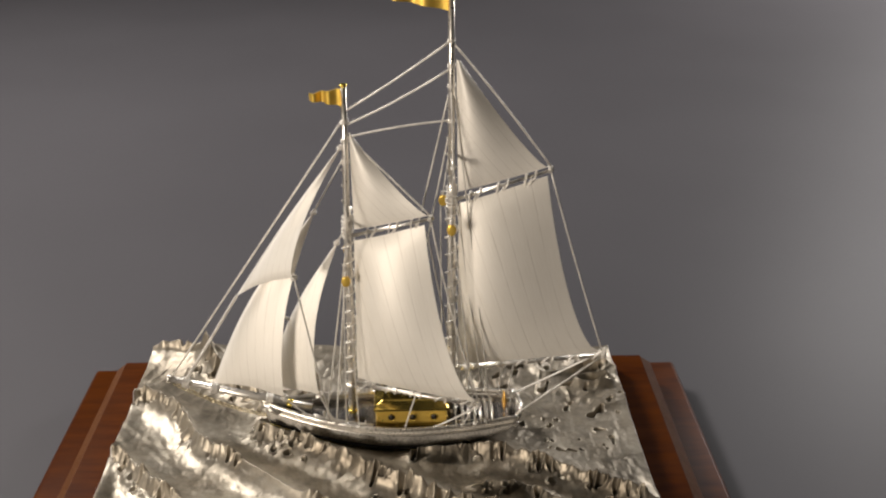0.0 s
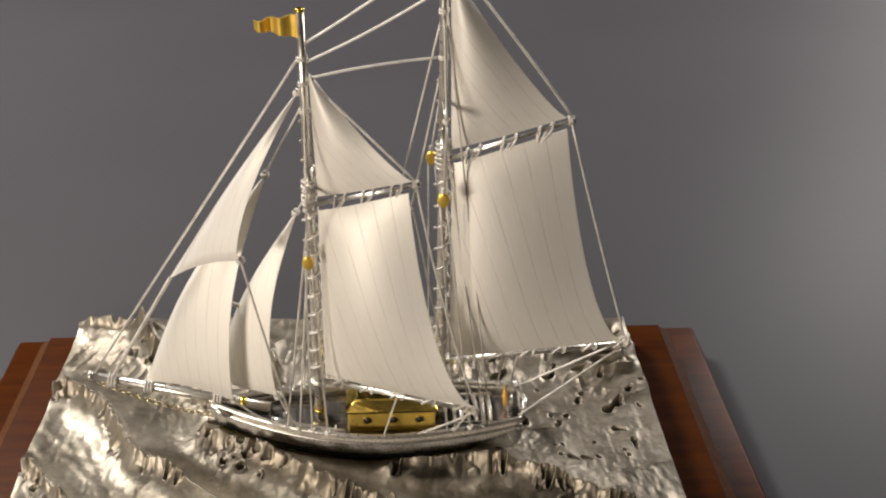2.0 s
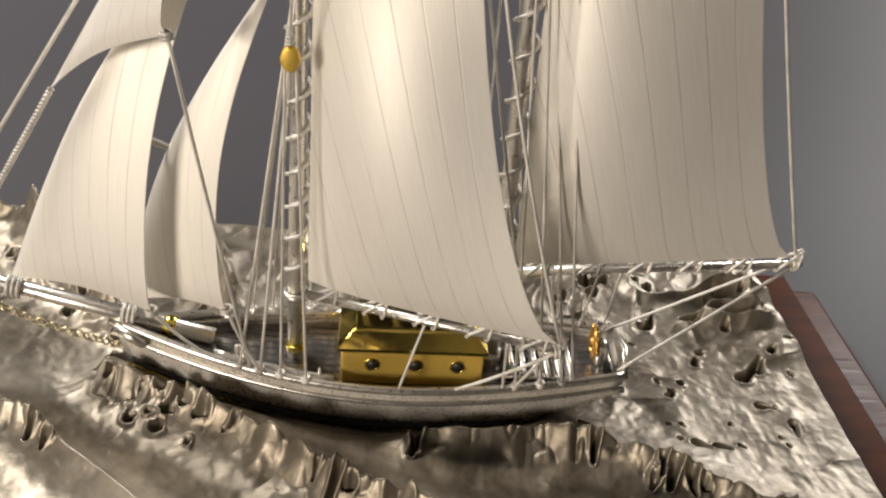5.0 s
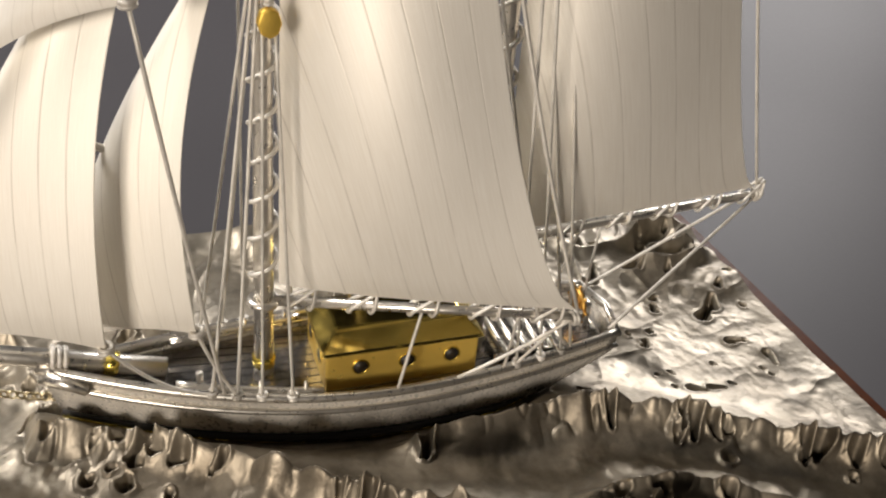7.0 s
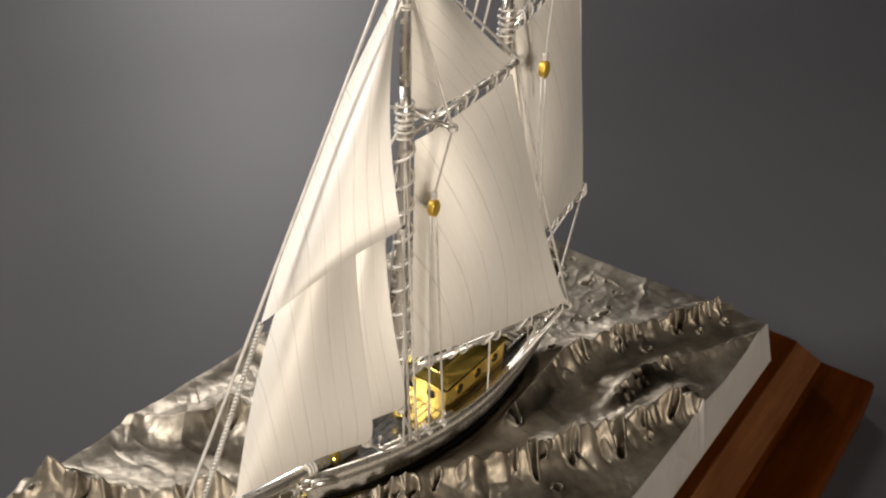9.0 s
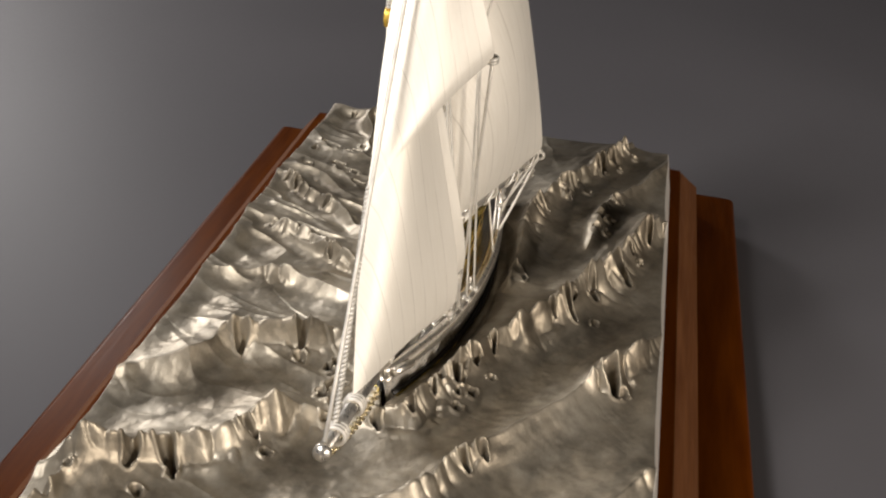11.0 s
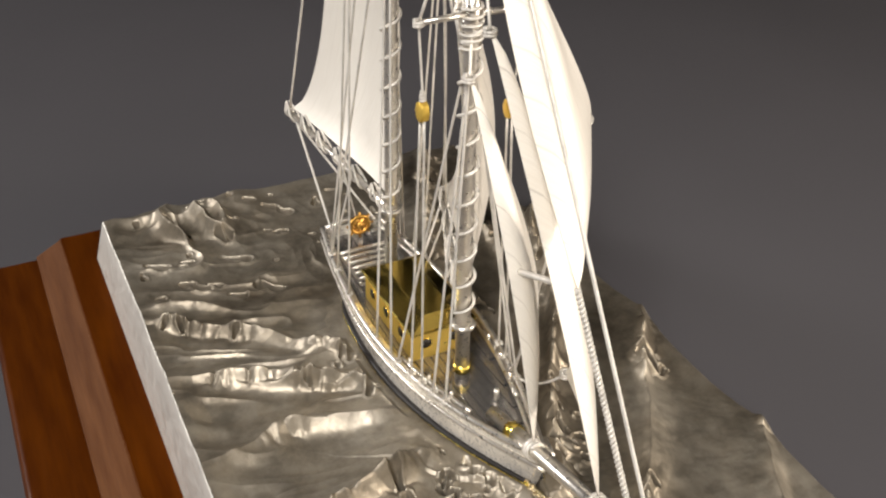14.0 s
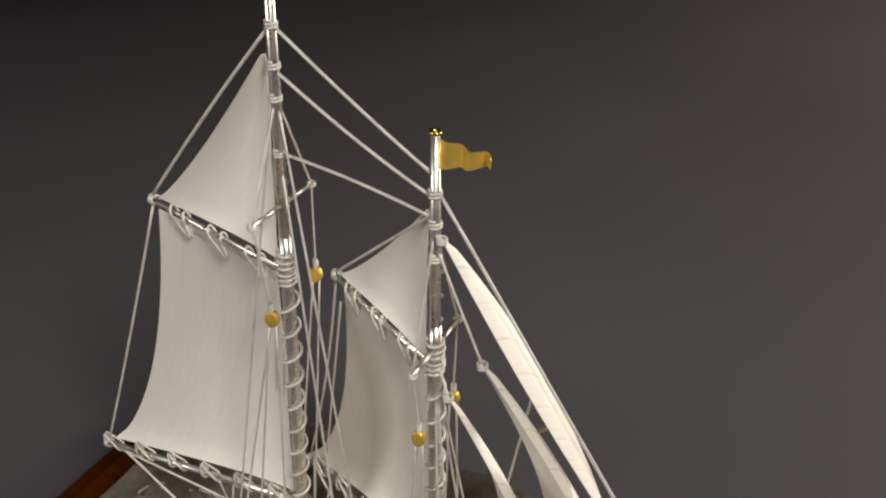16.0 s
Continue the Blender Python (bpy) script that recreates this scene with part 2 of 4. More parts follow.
def prism(profile_rects):
    """A stack of rectangles (x0, x1, y0, y1, z), joined to one solid."""
    bm = bmesh.new()
    rings = []
    for a, b, c, d, z in profile_rects:
        rings.append([bm.verts.new(p) for p in ((a, c, z), (b, c, z), (b, d, z), (a, d, z))])
    bm.faces.new(rings[0][::-1])
    for r, s in zip(rings, rings[1:]):
        for k in range(4):
            bm.faces.new((r[k], r[(k + 1) % 4], s[(k + 1) % 4], s[k]))
    bm.faces.new(rings[-1])
    return bm


def bevelled(bm, amount, segments=3):
    bmesh.ops.bevel(bm, geom=bm.edges[:], offset=amount, segments=segments, affect="EDGES", profile=0.5)
    return bm


def wooden_stand():
    stand = thing("wooden_stand", (0, 0.36, TABLE), "dark reddish brown stained wooden stand with stepped chamfered edge", "stand")
    part("lower_board", bevelled(prism([(X0, X1, Y0, Y1, TABLE), (X0, X1, Y0, Y1, 0.0)]), 0.022), WOOD, stand)
    a, b = STEP, RISE
    part("riser", bevelled(prism([(X0 + a, X1 - a, Y0 + a, Y1 - a, -0.01), (X0 + a, X1 - a, Y0 + a, Y1 - a, 0.112)]), 0.004, 1), WOOD, stand)
    top = prism([(X0 + a, X1 - a, Y0 + a, Y1 - a, 0.112), (X0 + b, X1 - b, Y0 + b, Y1 - b, 0.206), (X0 + b, X1 - b, Y0 + b, Y1 - b, 0.21)])
    part("chamfered_top", top, WOOD_EDGE, stand, "chamfer round the upper board, its sheen painted as a lighter stain", smooth=False)
    c = b + 0.004
    part("top_board", prism([(X0 + c, X1 - c, Y0 + c, Y1 - c, 0.20), (X0 + c, X1 - c, Y0 + c, Y1 - c, 0.2145)]), WOOD, stand, smooth=False)
    return stand


wooden_stand()

# ---------------------------------------------------------------- the silver sea
PX0, PX1, PY0, PY1 = -1.055, 1.055, -0.262, 0.94
HULL_Y, BOW_X, STERN_X = 0.331, -0.475, 0.56


def half_breadth(x):
    u = (x - BOW_X) / (STERN_X - BOW_X)
    if u <= 0 or u > 1:
        return 0.0
    if u < 0.58:
        return 0.138 * max(0.0, 1 - (1 - u / 0.58) ** 2) ** 1.08
    return 0.138 - 0.052 * ((u - 0.58) / 0.42) ** 1.6


def water_breadth(x):
    """Half the hull's breadth where it meets the sea; the stern overhangs."""
    u = (x - BOW_X) / (STERN_X - BOW_X)
    return half_breadth(x) * 0.955 * math.sqrt(max(0.0, 1 - max(0.0, (u - 0.72) / 0.18) ** 2))


def rail_height(x):
    u = (x - BOW_X) / (STERN_X - BOW_X)
    return 0.467 + 0.045 * max(0.0, 1 - u / 0.55) ** 2 + 0.016 * max(0.0, (u - 0.6) / 0.4) ** 2


def water_level(x):
    """How high the sea stands against the hull; it climbs towards the bow."""
    return 0.372 + 1.2 * max(0.0, rail_height(min(x, 0.1)) - 0.467)


def lattice(x, y, seed):
    """Smooth random values from 0 to 1 on a unit lattice."""
    table = np.random.default_rng(seed).random((64, 64))
    ix, iy = np.floor(x).astype(int), np.floor(y).astype(int)
    fx, fy = x - ix, y - iy
    fx, fy = fx * fx * (3 - 2 * fx), fy * fy * (3 - 2 * fy)
    a, b = table[ix % 64, iy % 64], table[(ix + 1) % 64, iy % 64]
    c, d = table[ix % 64, (iy + 1) % 64], table[(ix + 1) % 64, (iy + 1) % 64]
    return (a * (1 - fx) + b * fx) * (1 - fy) + (c * (1 - fx) + d * fx) * fy


def cloud(x, y, seed, octaves=3):
    return sum(lattice(x * 2**k, y * 2**k, seed + k) / 2**k for k in range(octaves)) / sum(1 / 2**k for k in range(octaves))


def soft_step(v):
    v = np.clip(v, 0, 1)
    return v * v * (3 - 2 * v)


class WaveSheet:
    """A beaten sheet as a grid of heights, into which crests, slots and pits are worked."""

    def __init__(self, nx, ny):
        self.xs, self.ys = np.linspace(PX0, PX1, nx), np.linspace(PY0, PY1, ny)
        self.gx, self.gy = np.meshgrid(self.xs, self.ys, indexing="ij")
        self.h = 0.352 + 0.018 * (cloud(self.gx * 2.2, self.gy * 2.2, 1, 2) - 0.5)
        self.marks = np.zeros_like(self.h)
        self.wob = 0.05 * (cloud(self.gx * 5, self.gy * 5, 3) - 0.5) + 0.020 * (cloud(self.gx * 16, self.gy * 16, 5, 2) - 0.5)
        self.jag = cloud(self.gx * 60, self.gy * 60, 61, 2) - 0.5
        self.rng = np.random.default_rng(77)

    def window(self, x, y, reach):
        return slice(*np.searchsorted(self.xs, (x - reach, x + reach))), slice(*np.searchsorted(self.ys, (y - reach, y + reach)))

    def slot(self, x, y, angle, length, width, depth, rim=0.3, bend=0.0):
        """A tapering slot from (x, y), sharp-edged, with a raised rim; angle: the way in which it runs."""
        w = self.window(x + 0.5 * length * math.cos(angle), y + 0.5 * length * math.sin(angle), 0.5 * length + 3.2 * width)
        dx, dy = self.gx[w] - x, self.gy[w] - y
        if dx.size == 0:
            return
        u, v = dx * math.cos(angle) + dy * math.sin(angle), dy * math.cos(angle) - dx * math.sin(angle)
        t = np.clip(u / max(length, 1e-6), 0, 1)
        v = v - bend * length * t * t
        r = np.hypot(u - t * length, v) / (width * (1 - 0.45 * t)) * (1 + 0.28 * self.jag[w])
        self.marks[w] += depth * (-soft_step((1.55 - r) / 1.15) * (1 - 0.35 * t) + rim * np.exp(-(((r - 1.75) / 0.55) ** 2)) * (1 - 0.7 * t))

    def crest(self, pts, height, steep=0.05, gentle=0.15, foam=0.080, pitch=0.042, seed=0, bare=0.12, often=4.5, lip=0.020):
        """A wave along pts, steep on its right-hand side and gentle on the other, with a broken lip of foam and fingers of it running down the face."""
        gx, gy, rng = self.gx, self.gy, self.rng
        p = smooth_path([(x, y, 0) for x, y in pts], 8)
        px, py = np.array([q.x for q in p]), np.array([q.y for q in p])
        best = np.full(gx.shape, 9.0)
        side, along = np.zeros_like(gx), np.zeros_like(gx)
        length = 0.0
        for i in range(len(p) - 1):
            dx, dy = px[i + 1] - px[i], py[i + 1] - py[i]
            n = math.hypot(dx, dy)
            t = np.clip(((gx - px[i]) * dx + (gy - py[i]) * dy) / (n * n), 0, 1)
            ex, ey = gx - px[i] - t * dx, gy - py[i] - t * dy
            d = np.hypot(ex, ey)
            near = d < best
            best, side, along = np.where(near, d, best), np.where(near, np.sign(ex * dy - ey * dx), side), np.where(near, length + t * n, along)
            length += n
        d = best * side + self.wob * 0.5
        level = height * (0.80 + 0.4 * lattice(along * 4, 0 * along + seed, 21))
        body = np.where(d > 0, np.exp(-((np.abs(d) / steep) ** 1.35)), np.exp(-((np.hypot(d, 0.006) - 0.006) / gentle)))
        ends = soft_step(along / 0.16) * soft_step((length - along) / 0.16)
        patch = soft_step((lattice(along * often + 3.3 * seed, 0 * along, 35) - bare) / 0.22)
        # lumps of foam, parted by creases, in an uneven band below the crest
        reach = foam * (0.35 + 0.65 * lattice(along / pitch * 0.6 + 7 * seed, 0 * d, 36))
        band = soft_step((d + 0.016) / 0.014) * soft_step((reach - d) / (0.5 * reach)) * patch
        u, v = along / (1.05 * pitch) + 9.1 * seed + 16 * self.wob, d / (1.7 * pitch) + 9 * self.wob + 0.10 * self.jag
        billow = np.abs(2 * lattice(u, v, 31) - 1) ** 0.75 + 0.40 * np.abs(2 * lattice(1.8 * u + 5, 2.4 * v, 33) - 1) ** 0.8
        rope = lip * np.exp(-(((d - 0.004) / 0.015) ** 2)) * patch * (0.45 + 1.0 * lattice(along / pitch * 0.8 + seed, 0 * d, 38))
        thin = 0.005 * np.exp(-np.abs(d) / 0.006)
        # shallow folds running down the face below the foam
        fold = (lattice(along / pitch * 0.55 + 3 * self.wob, d * 3 + seed, 39) - 0.5) * soft_step(d / 0.02) * np.exp(-np.abs(d) / 0.07) * patch
        # long wrinkles that follow the crest
        wrinkle = (lattice(along * 5 + seed, d * 38 + 10 * self.wob, 45) - 0.5) * np.exp(-np.abs(d) / 0.10) * soft_step(np.abs(d) / 0.03)
        self.h += ends * (level * body + rope + thin + 0.014 * fold + 0.008 * wrinkle + 0.33 * foam * (billow - 0.60) * band)
        arc = np.concatenate([[0], np.cumsum(np.hypot(np.diff(px), np.diff(py)))])
        step = 0.04
        while step < length - 0.04:
            cx, cy = np.interp(step, arc, px), np.interp(step, arc, py)
            ahead = min(step + 0.02, length)
            dx, dy = np.interp(ahead, arc, px) - cx, np.interp(ahead, arc, py) - cy
            n = math.hypot(dx, dy)
            strength = float(soft_step((lattice(np.array(step * often + 3.3 * seed), np.array(0.0), 35) - bare) / 0.22))
            if strength > 0.12 and rng.random() < 0.30 and PX0 < cx < PX1 and PY0 < cy < PY1:
                i, j = min(np.searchsorted(self.xs, cx), len(self.xs) - 1), min(np.searchsorted(self.ys, cy), len(self.ys) - 1)
                out = 0.004 + 0.010 * rng.random() - 0.5 * self.wob[i, j]
                angle = math.atan2(-dx, dy) + rng.normal(0, 0.38)
                size = strength * (0.30 + 1.0 * rng.random() ** 1.2)
                self.slot(cx + dy / n * out, cy - dx / n * out, angle, 0.42 * foam * size, pitch * (0.17 + 0.22 * rng.random()) * (0.5 + 0.5 * size), 0.066 * (0.30 + 0.70 * size) * min(1.0, foam / 0.07), 0.22, rng.normal(0, 0.35))
                if rng.random() < 0.30 * strength:
                    far = out + foam * (0.35 + 0.5 * rng.random())
                    self.slot(cx + dy / n * far, cy - dx / n * far, angle + rng.normal(0, 0.5), 0.016 * rng.random(), 0.006 + 0.004 * rng.random(), 0.018, 0.40)
            step += pitch * (0.45 + 1.0 * rng.random())


def sea_surface():
    sea = WaveSheet(1000, 562)
    gx, gy, wob, rng = sea.gx, sea.gy, sea.wob, sea.rng
    # forward and port side
    sea.crest([(-1.22, 0.38), (-1.04, 0.20), (-0.93, 0.09), (-0.84, 0.0), (-0.75, -0.08), (-0.61, -0.17), (-0.50, -0.25), (-0.40, -0.36)], 0.058, 0.05, 0.13, seed=1, bare=0.24)
    sea.crest([(-1.24, 0.64), (-1.04, 0.56), (-0.95, 0.53), (-0.84, 0.43), (-0.75, 0.29), (-0.67, 0.20), (-0.56, 0.14), (-0.46, 0.05), (-0.33, -0.05), (-0.20, -0.13), (-0.10, -0.21), (0.0, -0.30), (0.08, -0.40)], 0.062, 0.05, 0.13, seed=2, foam=0.080, bare=0.20)
    sea.crest([(-0.52, 0.40), (-0.46, 0.29), (-0.37, 0.265), (-0.27, 0.195), (-0.18, 0.14), (-0.09, 0.065), (0.0, 0.0), (0.09, -0.04), (0.18, -0.09), (0.30, -0.14), (0.38, -0.17), (0.50, -0.25), (0.60, -0.36)], 0.072, 0.055, 0.12, 0.090, 0.042, seed=3, bare=0.05, lip=0.024)
    sea.crest([(0.06, 0.16), (0.18, 0.145), (0.28, 0.14), (0.38, 0.14), (0.48, 0.125), (0.57, 0.09), (0.66, 0.045), (0.76, 0.01), (0.86, -0.03), (0.94, -0.08), (1.08, -0.14), (1.24, -0.20)], 0.055, 0.045, 0.12, 0.065, 0.034, seed=4, bare=0.15, lip=0.012)
    sea.crest([(0.30, -0.03), (0.40, -0.05), (0.53, -0.07), (0.67, -0.14), (0.76, -0.17), (0.88, -0.23), (1.0, -0.28), (1.15, -0.36)], 0.034, 0.040, 0.10, 0.042, 0.040, seed=5, bare=0.28, lip=0.011)
    sea.crest([(0.36, -0.18), (0.44, -0.19), (0.52, -0.215), (0.60, -0.24), (0.70, -0.29)], 0.016, 0.03, 0.07, 0.022, 0.04, seed=12, bare=0.60, lip=0.006)
    # starboard side: thin ridges, foam only here and there
    sea.crest([(-0.95, 1.16), (-0.85, 1.0), (-0.76, 0.80), (-0.70, 0.70), (-0.63, 0.62), (-0.56, 0.575), (-0.51, 0.48), (-0.50, 0.40)], 0.058, 0.046, 0.12, 0.085, 0.046, seed=6, bare=0.36, often=5.5)
    sea.crest([(-0.62, 1.14), (-0.53, 0.97), (-0.47, 0.87), (-0.40, 0.78), (-0.33, 0.745), (-0.29, 0.65), (-0.26, 0.53), (-0.24, 0.40)], 0.052, 0.044, 0.11, 0.080, 0.046, seed=7, bare=0.36, often=5.5)
    sea.crest([(-0.07, 1.14), (-0.06, 0.93), (-0.04, 0.83), (-0.02, 0.73), (-0.06, 0.63), (-0.09, 0.52), (-0.11, 0.38)], 0.030, 0.034, 0.09, 0.058, 0.040, seed=8, bare=0.34, often=6.5, lip=0.009)
    sea.crest([(0.27, 1.12), (0.235, 0.93), (0.20, 0.81), (0.14, 0.68), (0.08, 0.58), (0.01, 0.48), (-0.02, 0.38)], 0.030, 0.034, 0.09, 0.055, 0.038, seed=9, bare=0.32, often=6.5, lip=0.009)
    sea.crest([(0.58, 1.12), (0.50, 0.94), (0.40, 0.80), (0.34, 0.70), (0.25, 0.61), (0.13, 0.48), (0.08, 0.38)], 0.030, 0.034, 0.09, 0.050, 0.036, seed=10, bare=0.32, often=7.5, lip=0.009)
    sea.crest([(-0.66, 0.80), (-0.80, 0.84), (-0.92, 0.88), (-1.06, 0.90), (-1.24, 0.92)], 0.070, 0.06, 0.11, 0.08, 0.046, seed=11, bare=0.3)

    # wrinkled swell on the starboard side, running out from the hull
    lee = soft_step((gy - 0.44) / 0.12) * (0.30 + 0.70 * soft_step((gx + 0.15) / 0.3)) * (1 - 0.5 * soft_step((gx - 0.45) / 0.2))
    sway = 1.5 * (cloud(gx * 3, gy * 3, 83, 2) - 0.5)
    roll = 1 - np.abs(2 * lattice((gx - 0.38 * gy) * 12 + 1.4 * sway, gy * 3.2 + sway, 85) - 1)
    roll2 = 1 - np.abs(2 * lattice((gx - 0.30 * gy) * 24 + 2.0 * sway, gy * 7 + sway, 87) - 1)
    sea.h += lee * (0.030 * (roll**1.6 - 0.4) + 0.014 * (roll2**1.8 - 0.35))
    # broken chop with drawn-out pits astern
    chop = soft_step((gx - 0.42) / 0.25) * soft_step((gy - 0.06) / 0.15)
    warp = 2.2 * (cloud(gx * 2.6, gy * 2.6, 71, 2) - 0.5)
    wx, wy = gx * 0.92 + gy * 0.40 + 1.0 * wob, gy * 0.92 - gx * 0.40 + 1.2 * wob
    fold = 1 - np.abs(2 * lattice(wx * 3.2 + warp, wy * 10 + 1.8 * warp, 41) - 1)
    fold2 = 1 - np.abs(2 * lattice(wx * 6 + 5 + warp, wy * 22 + 2 * warp, 43) - 1)
    where = np.clip((lattice(gx * 5, gy * 5, 47) - 0.25) / 0.3, 0.25, 1)
    sea.h += chop * where * ((0.018 + 0.052 * soft_step((gy - 0.42) / 0.2)) * (fold**2.2 - 0.3) + 0.007 * (fold2**2 - 0.3))
    for k in range(60):
        port = k % 3 == 0
        cx, cy = 0.44 + 0.60 * rng.random(), (0.03 + 0.30 * rng.random()) if port else (0.30 + 0.62 * rng.random())
        if (abs(cy - HULL_Y) < 0.10 and cx < 0.57) or (port and cy < 0.18 - 0.25 * (cx - 0.5)):
            continue
        a = 0.003 + (0.030 if port else 0.065) * rng.random() ** 2.6
        turn = (-0.45 if port else 0.75) + rng.normal(0, 0.35)
        sea.slot(cx, cy, turn, a, 0.14 * a + (0.0030 if port else 0.0042) + 0.003 * rng.random(), (0.022 if port else 0.046) + 0.30 * a, 0.05, rng.normal(0, 0.3))
    # bubbling foam thrown up beside the bow, riddled with holes
    for cx, cy, r, count in ((-0.385, 0.450, 0.080, 26), (-0.36, 0.215, 0.085, 10), (-0.455, 0.37, 0.05, 5)):
        sea.h += 0.024 * np.exp(-(((gx - cx) / r) ** 2 + ((gy - cy) / r) ** 2) * 1.3)
        for _ in range(count):
            far, turn = r * 0.95 * rng.random() ** 0.6, math.tau * rng.random()
            sea.slot(cx + 1.2 * far * math.cos(turn), cy + 0.8 * far * math.sin(turn), rng.normal(0.4, 0.5), 0.004 + 0.018 * rng.random(), 0.0045 + 0.006 * rng.random(), 0.036, 0.14)
    h = sea.h + sea.marks
    # streaks left by the hammer
    h += 0.0045 * (cloud(gx * 14, gy * 9, 51, 3) - 0.5) + 0.0034 * (cloud(gx * 46 + 30 * wob, gy * 34, 57, 2) - 0.5)
    # the well in which the hull sits
    hb = np.array([water_breadth(x) for x in sea.xs])[:, None]
    gap = np.abs(gy - HULL_Y) - hb - 0.004
    inside = (gx > BOW_X - 0.01) & (gx < 0.47)
    close = soft_step(1 - gap / 0.06)
    level = np.array([water_level(x) for x in sea.xs])[:, None]
    h = np.where(inside, np.minimum(np.maximum(h, level * close + h * (1 - close)), level + 0.001 + 0.13 * soft_step((gap - 0.022) / 0.085) + (h - level) * 0.12), h)
    h = np.where(inside & (gap < 0.0), 0.25, h)
    rim = np.minimum.reduce([gx - PX0, PX1 - gx, gy - PY0, PY1 - gy])
    brim = 0.392 - 0.030 * soft_step((gx - 0.2) / 0.7)
    h = brim + (h - brim) * (0.45 + 0.55 * soft_step(rim / 0.07))
    return sea.xs, sea.ys, np.maximum(h, 0.24)


def silver_sea():
    sea = thing("silver_sea", (0, 0.33, 0.215), "hammered antiqued silver sheet of breaking waves, fixed on the wooden stand", "sea model")
    xs, ys, h = sea_surface()
    nx, ny = len(xs), len(ys)
    gx, gy = np.meshgrid(xs, ys, indexing="ij")
    verts = np.stack([gx, gy, h], -1).reshape(-1, 3) * U
    corner = (np.arange(nx - 1)[:, None] * ny + np.arange(ny - 1)[None]).ravel()
    quads = np.stack([corner, corner + ny, corner + ny + 1, corner + 1], -1)
    me = bpy.data.meshes.new("wave_surface")
    me.from_pydata(verts, [], quads)
    me.shade_smooth()
    me.materials.append(SEA)
    ob = new("wave_surface", me)
    ob.parent, ob.matrix_parent_inverse = sea, Matrix.Translation(-world_at(sea))
    for name, cells in (
        ("edge_front", [(i, 0) for i in range(nx)]),
        ("edge_right", [(nx - 1, j) for j in range(ny)]),
        ("edge_back", [(i, ny - 1) for i in range(nx - 1, -1, -1)]),
        ("edge_left", [(0, j) for j in range(ny - 1, -1, -1)]),
    ):
        bm = bmesh.new()
        last = None
        for i, j in cells:
            foot = Vector((xs[i] * 1.032, 0.339 + (ys[j] - 0.339) * 1.062, 0.213))
            head = Vector((xs[i], ys[j], h[i, j]))
            row = [bm.verts.new((head.x + (foot.x - head.x) * out, head.y + (foot.y - head.y) * out, head.z + (foot.z - head.z) * down)) for out, down in ((0, 0), (0.05, 0.012), (0.12, 0.05), (0.40, 0.35), (0.72, 0.70), (1, 1))]
            if last:
                for a, b, c, d in zip(last, last[1:], row[1:], row):
                    bm.faces.new((a, b, c, d))
            last = row
        part(name, bm, SILVER_EDGE, sea, "smooth folded silver rim")
    return sea


SILVER_EDGE = make_silver("rim_silver", (0.78, 0.74, 0.67), 0.42, 0.9, 30, metal=0.6)
silver_sea()

# ---------------------------------------------------------------- the ship
ship = thing("model_schooner", (0, HULL_Y, 0.36), "two-masted silver model schooner with gold cabin, set in a silver sea", "model ship")


def hull_section(x, shrink, low):
    """Half section from the rail down: (breadth, height)."""
    b, top = max(0.0, half_breadth(x) - shrink), rail_height(x)
    return [(b * k, top + (low - top) * d) for k, d in ((1.0, 0.0), (0.998, 0.16), (0.992, 0.18), (0.975, 0.45), (0.945, 0.70), (0.88, 1.0))]


def hull():
    bm = bmesh.new()
    stations = [BOW_X + (STERN_X - BOW_X) * k / 44 for k in range(45)]
    rows = []
    for x in stations:
        u = (x - BOW_X) / (STERN_X - BOW_X)
        sec = hull_section(x, 0.0, 0.33 + 0.105 * max(0.0, (u - 0.66) / 0.34) ** 1.3)
        rake = 0.10 * max(0.0, 1 - (x - BOW_X) / 0.12)
        row = [bm.verts.new((x + rake * (rail_height(x) - z) * 3, HULL_Y - b, z)) for b, z in sec]
        row += [bm.verts.new((x + rake * (rail_height(x) - z) * 3, HULL_Y + b, z)) for b, z in reversed(sec)]
        rows.append(row)
    for r, s in zip(rows, rows[1:]):
        for k in range(len(r) - 1):
            bm.faces.new((r[k], s[k], s[k + 1], r[k + 1]))
    bm.faces.new(rows[-1])
    bmesh.ops.remove_doubles(bm, verts=bm.verts, dist=1e-5)
    return part("hull", bm, SILVER_HULL, ship, "polished silver hull with tarnished patches")


hull_ob = hull()


def side_curve(side, off, dz, x0=BOW_X, x1=STERN_X, steps=40):
    out = []
    for k in range(steps + 1):
        x = x0 + (x1 - x0) * k / steps
        out.append(Vector((x, HULL_Y + side * max(0.0, half_breadth(x) + off), rail_height(x) + dz)))
    return out


def waterline(side, steps=40):
    xs = [BOW_X + 0.03 + (0.455 - BOW_X - 0.03) * k / steps for k in range(steps + 1)]
    return [Vector((x, HULL_Y + side * (water_breadth(x) + 0.003), water_level(x) + 0.009)) for x in xs]


